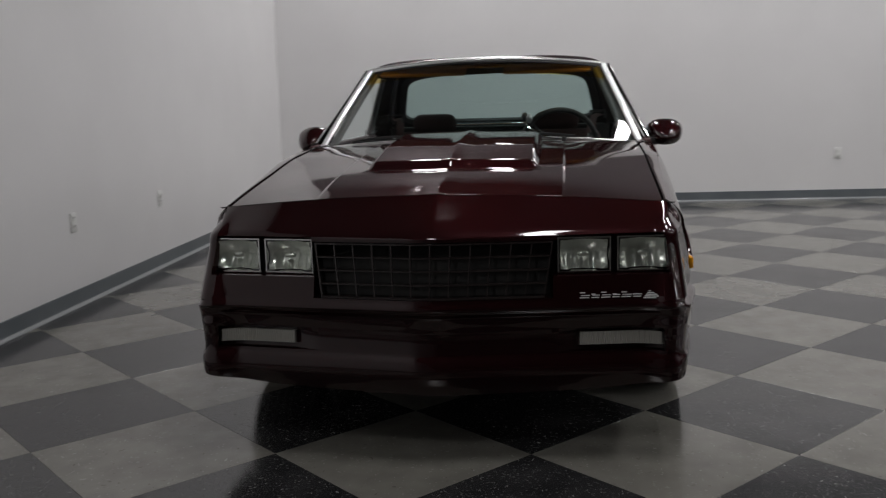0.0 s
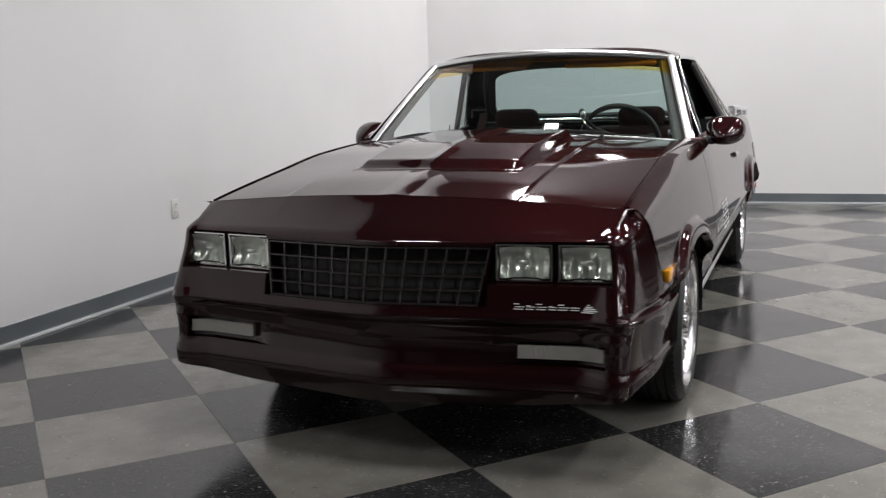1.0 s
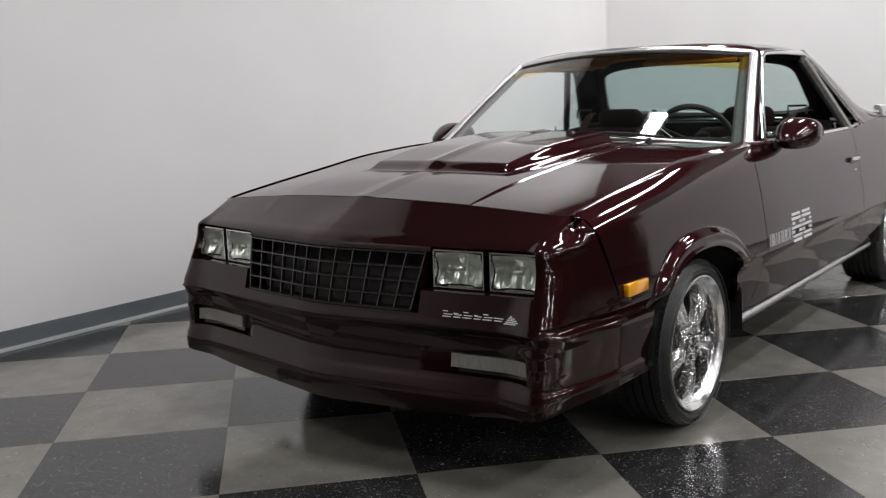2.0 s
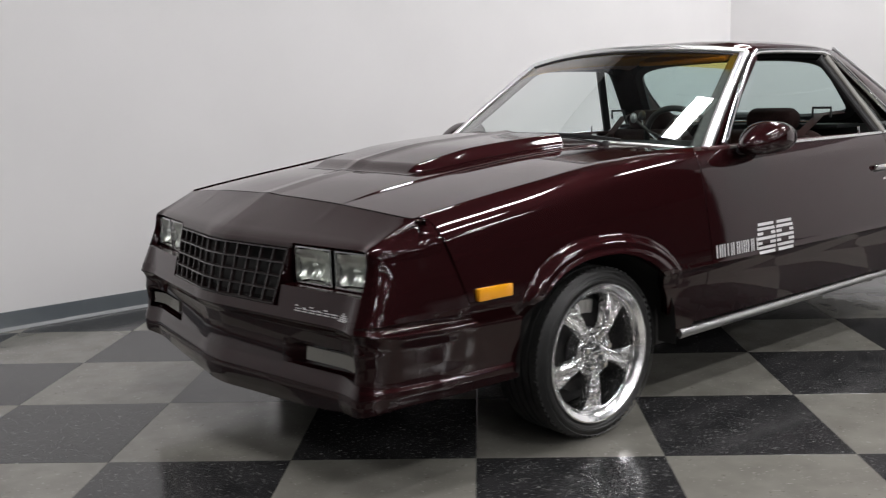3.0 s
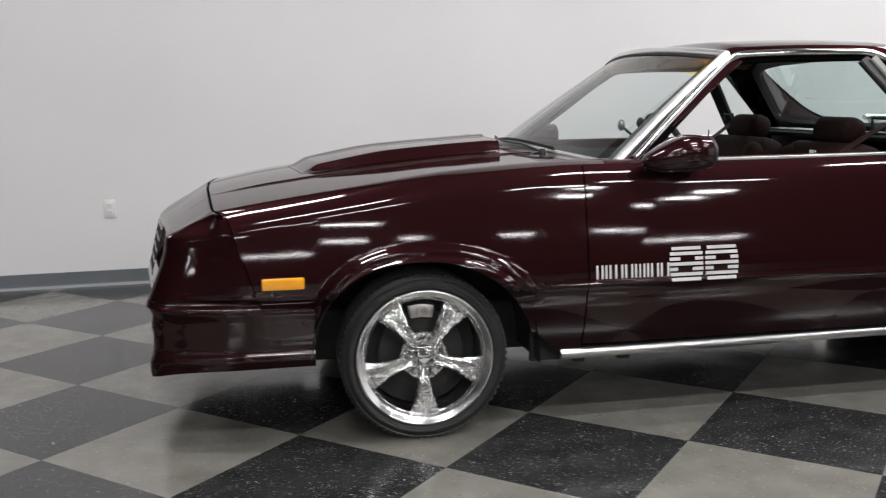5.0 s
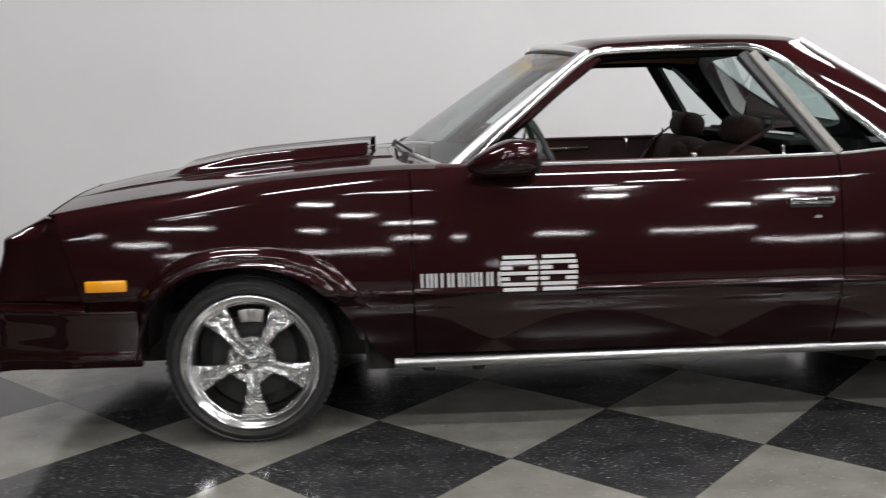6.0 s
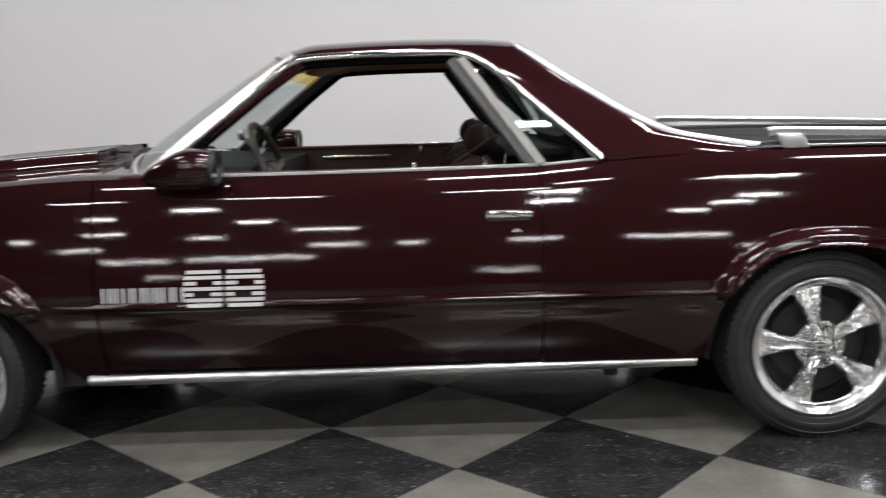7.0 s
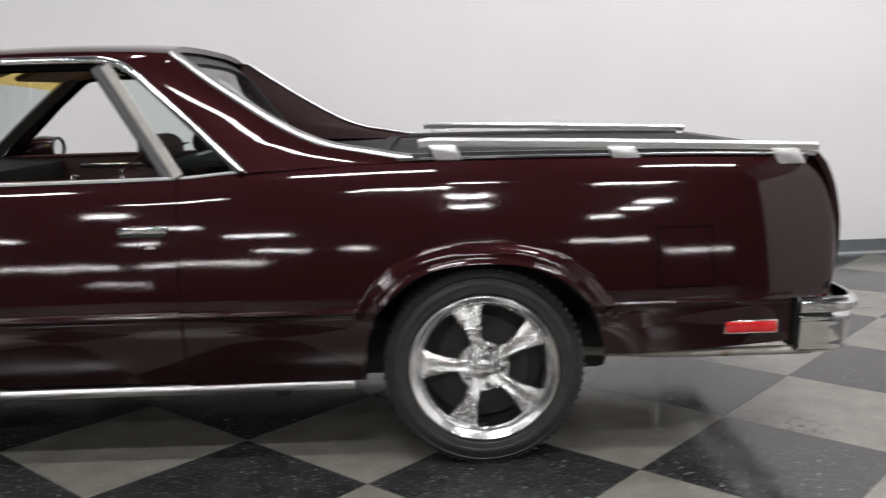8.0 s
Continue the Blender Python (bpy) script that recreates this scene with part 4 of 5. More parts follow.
def cowl(u, v):
    """The painted strip between the hood and the windshield."""
    y = -0.745 + 1.49 * u
    a = np.abs(y) / 0.778
    x0 = 0.474 + 0.10 * (np.abs(y) / 0.745) ** 2
    x1 = 0.508 + 0.201 * a ** 1.67
    z0, z1 = hood_z(x0, y) - 0.002, 0.979 - 0.045 * a * a
    return stack(x0 + (np.maximum(x1, x0 + 0.02) - x0) * v, y, z0 + (np.minimum(z1, z0 + 0.006) - z0) * v)
patch("cowl_panel", cowl, lin(0, 1, 30), lin(0, 1, 6), PAINT, car, rim=0.01, out=(0, 0, 1), label="painted cowl below the windshield")

# ---------- glass house ----------
def lerp3(a, b, t):
    return a + (b - a) * np.asarray(t)[..., None]


def screen(u, v, push=0.0):
    """The windshield: u across, v from cowl to roof."""
    b = 2 * u - 1
    bow = np.abs(b) ** 1.67
    lo = stack(0.510 + 0.201 * bow, 0.778 * b, 0.981 - 0.045 * b * b)
    hi = stack(1.103 + 0.1085 * bow, 0.620 * b, 1.367 - 0.0415 * b * b)
    p = lerp3(lo, hi, v)
    k = 0.008 * 4 * v * (1 - v) + push
    return p + stack(-0.52 * k, 0 * k, 0.85 * k)


windshield = patch("windshield", lambda u, v: screen(0.015 + 0.97 * u, 0.02 + 0.77 * v), lin(0, 1, 40), lin(0, 1, 20), GLASS, car, rim=0, out=(-0.5, 0, 0.8), label="clear green-tinted windshield")
patch("tint_band", lambda u, v: screen(0.015 + 0.97 * u, 0.79 + 0.19 * v), lin(0, 1, 40), lin(0, 1, 5), TINT, windshield, rim=0, out=(-0.5, 0, 0.8), label="amber shade band")
def edge_line(u, vs, push):
    return [tuple(float(c) for c in screen(np.array(u), np.array(float(v)), push)) for v in vs]
for side, u in ((-1, 0.0), (1, 1.0)):
    sweep("pillar_trim", edge_line(u, lin(-0.01, 1.0, 16), -0.002), half_round(0.040, 0.016), SATIN, windshield, "bright windshield side trim", up=(-0.45, side * 0.55, 0.6))
    sweep("pillar_garnish", edge_line(0.03 if side < 0 else 0.97, lin(0.0, 1.0, 12), -0.03), slab(0.055, 0.02), GARNISH, windshield, up=(-0.45, side * 0.55, 0.6))
    # painted pillar between windshield and door opening
    sweep("roof_pillar", [(x + 0.030, y + side * 0.012, z - 0.012) for x, y, z in edge_line(u, lin(-0.02, 1.0, 16), -0.012)], slab(0.040, 0.018), PAINT, car, up=(-0.1, side * 0.9, 0.35))
sweep("header_trim", [tuple(float(c) for c in screen(np.array(float(q)), np.array(1.0), 0.0)) for q in lin(0, 1, 40)], half_round(0.034, 0.014), SATIN, windshield, "bright windshield top trim", up=(-0.4, 0, 0.9))
sweep("cowl_trim", [tuple(float(c) for c in screen(np.array(float(q)), np.array(0.0), 0.0)) for q in lin(0.0, 1, 40)], half_round(0.018, 0.010), SATIN, windshield, "bright windshield base trim", up=(-0.4, 0, 0.9))
sweep("header_lip", [tuple(float(c) for c in screen(np.array(float(q)), np.array(0.955), 0.002)) for q in lin(0.03, 0.97, 40)], half_round(0.010, 0.005), BLACK, windshield, "black rubber lip under the top trim", up=(-0.4, 0, 0.9))

ROOF_Z = curve((1.08, 1.370), (1.3, 1.394), (1.6, 1.401), (1.85, 1.396), (2.0, 1.384))
ROOF_DROP = curve((0, 0), (0.5, 0.005), (0.8, 0.020), (0.93, 0.039), (1.0, 0.070))
def roof_fn(u, v, lower=0.0):
    b = 2 * u - 1
    x0 = 1.103 + 0.1085 * np.abs(b) ** 1.67 + 0.008
    x1 = 1.950 + 0.036 * b * b
    x = x0 + (x1 - x0) * v
    front = 0.012 * (1 - smooth(0.0, 0.12, v))
    return stack(x, 0.638 * b, ROOF_Z(x) - ROOF_DROP(np.abs(b)) - front - lower)
ru = 0.5 - 0.5 * np.cos(lin(0, math.pi, 41))
roof = patch("roof", roof_fn, ru, lin(0, 1, 24), PAINT, car, rim=0.02, out=(0, 0, 1))
patch("headliner", lambda u, v: roof_fn(0.02 + 0.96 * u, -0.02 + 1.0 * v, 0.035), lin(0, 1, 16), lin(0, 1, 8), HEADLINER, roof, rim=0, out=(0, 0, -1), label="tan cloth headliner")

WIN_Y = lambda z: 0.818 - 0.163 * (z - 0.955) / 0.355
SAIL_X = curve((0.988, 2.86), (0.999, 2.75), (1.019, 2.63), (1.039, 2.52), (1.072, 2.425), (1.117, 2.338), (1.182, 2.232), (1.25, 2.128), (1.350, 1.988))
SAIL_Y = curve((0.988, 0.800), (1.014, 0.775), (1.045, 0.757), (1.155, 0.708), (1.25, 0.660), (1.350, 0.600))
SAIL_ZV = curve((0, 0.988), (0.15, 1.003), (0.35, 1.045), (0.6, 1.14), (0.8, 1.238), (1.0, 1.350))
def sail_edge(v):
    z = SAIL_ZV(v)
    return stack(SAIL_X(z), SAIL_Y(z), z)
def sail_front(v):
    z = 0.967 + (1.322 - 0.967) * v
    x = curve((0.967, 2.242), (1.27, 1.892), (1.322, 1.80))(z)
    return stack(x, 0.836 - 0.178 * v, z)
GLASS_R = lambda b, v: stack(2.165 - 0.230 * v + 0.05 * b * b * (1 - 0.5 * v), (0.660 - 0.085 * v) * b, 1.000 + 0.362 * v - 0.024 * b * b * v)
rear_glass = patch("rear_window", lambda u, v: GLASS_R(2 * u - 1, v), lin(0, 1, 30), lin(0, 1, 14), GLASS_REAR, car, rim=0, out=(1, 0, 0.6), label="green-tinted rear cab window")
def rounded(b, v):
    """Rounded outline of the rear window."""
    return tuple(float(c) for c in GLASS_R(np.array(b), np.array(v)))
outline = []
for k in range(64):
    t = 2 * math.pi * k / 64
    c, s = math.cos(t), math.sin(t)
    outline.append((0.97 * math.copysign(abs(c) ** 0.32, c), 0.5 + 0.44 * math.copysign(abs(s) ** 0.32, s)))
sweep("window_seal", [rounded(b, v) for b, v in outline], [(-0.022, -0.014), (0.022, -0.014), (0.022, 0.006), (-0.022, 0.006)], BLACK, rear_glass, "wide black rubber seal", up=(0.68, 0, 0.73), closed=True)
bm = bmesh.new()
n = len(outline)
inner = [bm.verts.new(Vector(rounded(b, v)) - Vector((0.006, 0, 0.006))) for b, v in outline]
outer = [bm.verts.new(Vector(rounded(max(-1.04, min(1.04, b * 1.6)), max(-0.06, min(1.05, 0.5 + (v - 0.5) * 1.6)))) - Vector((0.006, 0, 0.006))) for b, v in outline]
for k in range(n):
    bm.faces.new((inner[k], inner[(k + 1) % n], outer[(k + 1) % n], outer[k]))
solid("window_surround", bm, DASH, rear_glass, "dark inner window surround")
for side in (-1, 1):
    def sail(u, v):
        p = lerp3(sail_front(v), sail_edge(v), u)
        k = 0.014 * 4 * u * (1 - u) * (0.3 + v * (1 - v) * 2)
        return p + stack(0 * k, k, 0.3 * k)
    sail_panel = patch("sail_panel", mirrored(sail, side), lin(0, 1, 24), lin(0, 1, 30), PAINT, car, rim=0.01, out=(0.1, side, 0.3))
    def sail_in(u, v):
        g = GLASS_R(np.ones_like(v), np.clip(v, 0, 1))
        return lerp3(sail_edge(v) + np.array([0, -0.012, -0.004]), g, u)
    patch("sail_inner", mirrored(sail_in, side), lin(0, 1, 8), lin(0, 1, 20), SAIL_LINING, sail_panel, rim=0, out=(0, -side, 0.2))
    sweep("sail_trim", [tuple(float(c) * k for c, k in zip(sail_edge(np.array(float(v))), (1, side, 1))) for v in lin(0.10, 1.0, 30)], half_round(0.030, 0.009), TRIM_GREY, sail_panel, "bright edge trim", up=(0.35, side * 0.6, 0.7))
    # drip rail and side window reveal
    line = [(0.772, 0.812, 0.957), (0.980, 0.728, 1.128), (1.208, 0.648, 1.306), (1.255, 0.645, 1.322), (1.5, 0.652, 1.330), (1.74, 0.654, 1.330), (1.81, 0.656, 1.320), (1.87, 0.668, 1.292), (2.0, 0.722, 1.183), (2.125, 0.778, 1.072), (2.240, 0.835, 0.969)]
    px, py, pz = [curve(*[(i, p[k]) for i, p in enumerate(line)]) for k in range(3)]
    sweep("drip_rail", [(float(px(t)), side * (float(py(t)) + 0.006), float(pz(t))) for t in lin(0, 10, 80)], half_round(0.026, 0.013), CHROME, roof, "bright drip rail and window reveal", up=(0, side, 0.15))
    sweep("door_seal", [(float(px(t)) + 0.018, side * (float(py(t)) - 0.014), float(pz(t)) - 0.022) for t in lin(0, 6.6, 50)], slab(0.026, 0.016), GAP, roof, "black rubber door seal", up=(0, side, 0.15))
    pillar = sweep("door_pillar", [(1.790 + 0.252 * k, side * (float(WIN_Y(1.305 - 0.350 * k)) + 0.006), 1.305 - 0.350 * k) for k in lin(0, 1, 8)], slab(0.032, 0.016), PILLAR, car, "brushed metal pillar strip", up=(0, side, 0.4))
    sweep("pillar_seal", [(1.758 + 0.252 * k, side * (float(WIN_Y(1.300 - 0.345 * k)) - 0.012), 1.300 - 0.345 * k) for k in lin(0, 1, 8)], slab(0.045, 0.02), BLACK, pillar, up=(0, side, 0.4))
    def quarter_glass(u, v):
        z = 0.968 + 0.318 * v
        xa, xb = 2.050 - 0.232 * v, 2.232 - 0.357 * v
        return stack(xa + (xb - xa) * u, WIN_Y(z) - 0.008 + 0.010 * 4 * v * (1 - v), z)
    patch("quarter_window", mirrored(quarter_glass, side), lin(0, 1, 6), lin(0, 1, 24), GLASS, car, rim=0, out=(0, side, 0.3), label="fixed triangular quarter window")
    # door card, upper ledge and door glass slot
    def card(u, v):
        return stack(0.66 + 1.36 * u, 0.792 - 0.03 * (1 - v), 0.50 + 0.452 * v)
    dc = patch("door_card", mirrored(card, side), lin(0, 1, 6), lin(0, 1, 4), DOOR_CARD, car, rim=0.0, out=(0, -side, 0), label="dark maroon inner door card")
    box("door_ledge", (1.34, side * 0.800, 0.948), (1.36, 0.055, 0.014), DOOR_CARD, dc, bevel=0.005)
    box("arm_rest", (1.45, side * 0.755, 0.74), (0.55, 0.06, 0.06), DOOR_CARD, dc, bevel=0.02)
    box("pull_strap", (1.30, side * 0.770, 0.90), (0.34, 0.02, 0.018), CHROME_SOFT, dc, "bright trim strip", bevel=0.004)
    box("lock_knob", (1.86, side * 0.805, 0.972), (0.008, 0.008, 0.035), CHROME, dc, bevel=0.002)

    # outside mirror, body-coloured shell on a black foot; the far one sits closer in
    my = 0.912 if side < 0 else 0.866
    def shell(u, v):
        t, w = 2 * math.pi * u, np.minimum(v / 0.85, 1)
        cx = -1 + 1.8 * w
        rad = np.where(cx < 0.3, np.sqrt(np.clip(1 - ((0.3 - cx) / 1.3) ** 2, 0, 1)), 1 - 0.55 * (np.clip(cx - 0.3, 0, 1)) ** 2)
        rad = rad * np.clip((1 - v) / 0.15, 0, 1)
        taper = 1 - 0.15 * smooth(0.3, -1.0, cx)
        yy = np.sign(np.cos(t)) * np.abs(np.cos(t)) ** 0.8
        zz = np.sign(np.sin(t)) * np.abs(np.sin(t)) ** 0.8
        return stack(0.888 + 0.128 * np.clip(cx, -1, 0.80), my + 0.088 * yy * rad * taper, 0.980 - 0.026 * smooth(0.3, -1.0, cx) + 0.063 * zz * rad * taper)
    mirror = patch("door_mirror", mirrored(shell, side), lin(0, 1, 32), sorted(list(lin(0.0, 0.2, 10) ** 2 * 5) + list(lin(0.23, 0.84, 12)) + [0.85, 0.86, 1.0]), PAINT, car, rim=0, out=(0, 0, 0.001), label="body-coloured outside mirror")
    bm = bmesh.new()
    bmesh.ops.create_cone(bm, cap_ends=True, segments=24, radius1=1, radius2=1, depth=0.008)
    bmesh.ops.transform(bm, matrix=Matrix.Translation((0.991, side * my, 0.980)) @ Matrix.Diagonal((1, 0.068, 0.047, 1)) @ Matrix.Rotation(radians(90), 4, "Y"), verts=bm.verts[:])
    solid("mirror_glass", bm, CHROME, mirror, "mirror glass")
    sweep("mirror_bezel", [(0.992, side * my + 0.073 * math.cos(a), 0.980 + 0.051 * math.sin(a)) for a in lin(0, 2 * math.pi, 41)[:-1]], slab(0.012, 0.012), BLACK, mirror, "black mirror bezel", up=(1, 0, 0), closed=True)
    box("mirror_foot", (0.865, side * (my - 0.05), 0.940), (0.11, 0.045, 0.042), BLACK, mirror, bevel=0.016)

# wipers parked low along the windshield base: a pivot, a short arm and a thin bowed blade
def base_point(y, out_x, up_z):
    a = abs(y) / 0.778
    return (0.510 + 0.201 * a ** 1.67 - out_x, y, 0.981 - 0.045 * a * a + up_z)
for y0, y1, tip in ((-0.42, 0.10, -0.47), (0.18, 0.60, 0.24)):
    arm = sweep("wiper", [base_point(y0, 0.030, -0.004), base_point(y0 * 0.7 + y1 * 0.3, 0.028, 0.012), base_point(y1, 0.020, 0.012)], slab(0.010, 0.006), BLACK, car, "black wiper arm and blade")
    bm = bmesh.new()
    bmesh.ops.create_cone(bm, cap_ends=True, segments=16, radius1=0.016, radius2=0.011, depth=0.026)
    bmesh.ops.translate(bm, vec=Vector(base_point(y0, 0.030, -0.002)), verts=bm.verts[:])
    solid("wiper_pivot", bm, BLACK, arm)
    sweep("blade", [base_point(y1 + (tip - y1) * k, 0.008 + 0.006 * k, 0.010 + 0.010 * 4 * k * (1 - k)) for k in lin(0, 1, 10)], slab(0.006, 0.012), BLACK, arm)

# ---------- bed, cover, rails and rear bumper ----------
def cover(u, v):
    b = 2 * u - 1
    x = 2.21 + 1.81 * v
    half = 0.64 + 0.05 * smooth(2.2, 2.45, x) + 0.045 * smooth(2.6, 2.85, x)
    edge = CROWN(x) + 0.010
    wrinkle = 0.0015 * np.sin(x * 23 + b * 4) * np.sin(b * 9)
    return stack(x, half * b, edge + (0.008 - 0.004 * v) * (1 - np.abs(b) ** 2.4) * smooth(0.0, 0.14, v) ** 0.5 + wrinkle)
tonneau = patch("bed_cover", cover, lin(0, 1, 40), lin(0, 1, 40), VINYL, car, rim=0.02, out=(0, 0, 1), label="black vinyl bed cover")
sweep("front_bow", [(2.66, y, 1.002 - 0.014 * (y / 0.69) ** 2) for y in lin(-0.66, 0.66, 20)], slab(0.05, 0.012), VINYL, tonneau)
for side in (-1, 1):
    sweep("cover_edge", [(x, side * 0.770, float(CROWN(x)) + 0.010) for x in lin(2.72, 4.0, 20)], slab(0.05, 0.016), BLACK, tonneau, "black cover edge rail")
    sweep("edge_bead", [(x, side * 0.802, float(CROWN(x)) + 0.007) for x in lin(2.72, 4.0, 20)], slab(0.010, 0.008), CHROME, tonneau, "thin bright bead")
    rail = sweep("bed_rail", [(2.79, side * 0.790, 1.040), (2.82, side * 0.790, 1.0455), (3.4, side * 0.790, 1.026), (4.045, side * 0.790, 0.999)], [(-0.013, -0.015), (0.013, -0.015), (0.019, -0.006), (0.019, 0.004), (0.012, 0.012), (-0.012, 0.012), (-0.019, 0.004), (-0.019, -0.006)], SATIN, car, "polished bed-side rail bar on short posts")
    for x in (2.872, 3.435, 3.950):
        z = 1.044 - (x - 2.82) * 0.0375
        bm = bmesh.new()
        vs = block(bm, (0, 0, 0), (0.085, 0.022, 0.050), bevel=0.006)
        for v in bm.verts:
            v.co.x += -0.5 * v.co.z
        bmesh.ops.translate(bm, vec=(x, side * 0.802, z - 0.032), verts=bm.verts[:])
        solid("post", bm, SATIN, rail)

def gate(u, v):
    b = 2 * u - 1
    z = 0.535 + 0.445 * v
    return stack(TAIL(z) + 0.012 * (1 - b * b), 0.795 * b, z)
patch("tailgate", gate, lin(0, 1, 20), lin(0, 1, 14), PAINT, car, rim=0.02, out=(1, 0, 0))
TAILPLAN = [(3.972, 0.897), (4.05, 0.8975), (4.110, 0.894), (4.142, 0.868), (4.160, 0.80), (4.175, 0.4), (4.18, 0.0)]
ta = [0.0]
for p, q in zip(TAILPLAN, TAILPLAN[1:]):
    ta.append(ta[-1] + math.hypot(q[0] - p[0], q[1] - p[1]))
TX, TY = curve(*zip(ta, [p[0] for p in TAILPLAN])), curve(*zip(ta, [p[1] for p in TAILPLAN]))
BUMP_O = curve((0.352, -0.024), (0.358, -0.014), (0.385, -0.0105), (0.413, -0.007), (0.440, -0.0035), (0.468, 0.0), (0.486, -0.005), (0.492, 0.008), (0.500, 0.018), (0.515, 0.018), (0.528, 0.010), (0.534, -0.010))
def rear_bumper(u, v):
    s = np.minimum(u, 2 - u) * ta[-1]
    sg = np.where(u <= 1, -1.0, 1.0)
    e = 0.003
    dx, dy = TX(np.clip(s + e, 0, ta[-1])) - TX(np.clip(s - e, 0, ta[-1])), TY(np.clip(s + e, 0, ta[-1])) - TY(np.clip(s - e, 0, ta[-1]))
    ln = np.hypot(dx, dy)
    z = 0.352 + 0.182 * v
    o = BUMP_O(z)
    return stack(TX(s) - dy / ln * o, sg * (TY(s) + dx / ln * o), z)
us = np.concatenate([ends(60) * 0.5, 0.5 + lin(0.02, 1, 30) * 0.5])
rb = patch("rear_bumper", rear_bumper, np.concatenate([us, 2 - us[::-1][1:]]), sorted(set(list(lin(0, 1, 14)) + list(lin(0.72, 1.0, 16)))), CHROME, car, rim=0.03, out=(1, 0, 0), label="chrome wrap-round rear bumper")
for side in (-1, 1):
    patch("bumper_end", mirrored(lambda u, v: stack(3.966 + 0.0 * u, 0.70 + 0.185 * u, 0.357 + 0.172 * v), side), lin(0, 1, 3), lin(0, 1, 3), DARK, rb, rim=0, out=(-1, 0, 0))
    box("bumper_guard", (4.07, side * 0.80, 0.348), (0.075, 0.05, 0.028), ALU, rb, bevel=0.006)
for side in (-1, 1):
    box("tail_lamp", (4.173, side * 0.62, 0.443), (0.02, 0.22, 0.06), RED, rb, "red tail lamp lens", bevel=0.006)

# ---------- wheels ----------
def spoke_mesh():
    bm = bmesh.new()
    rows = []
    for r, half, y, thick in ((0.045, 0.026, -0.080, 0.030), (0.075, 0.023, -0.089, 0.032), (0.105, 0.0240, -0.093, 0.036), (0.135, 0.0285, -0.092, 0.040), (0.165, 0.0365, -0.088, 0.044), (0.19, 0.046, -0.083, 0.046), (0.215, 0.060, -0.078, 0.046)):
        sec = [(-half, y + thick), (-half, y + 0.010), (-half * 0.62, y + 0.001), (-half * 0.25, y + 0.004), (0, y + 0.006), (half * 0.25, y + 0.004), (half * 0.62, y + 0.001), (half, y + 0.010), (half, y + thick)]
        rows.append([bm.verts.new((q[0], q[1], r)) for q in sec])
    for a, b in zip(rows, rows[1:]):
        for i in range(len(a) - 1):
            bm.faces.new((a[i], a[i + 1], b[i + 1], b[i]))
        bm.faces.new((a[-1], a[0], b[0], b[-1]))
    return bm


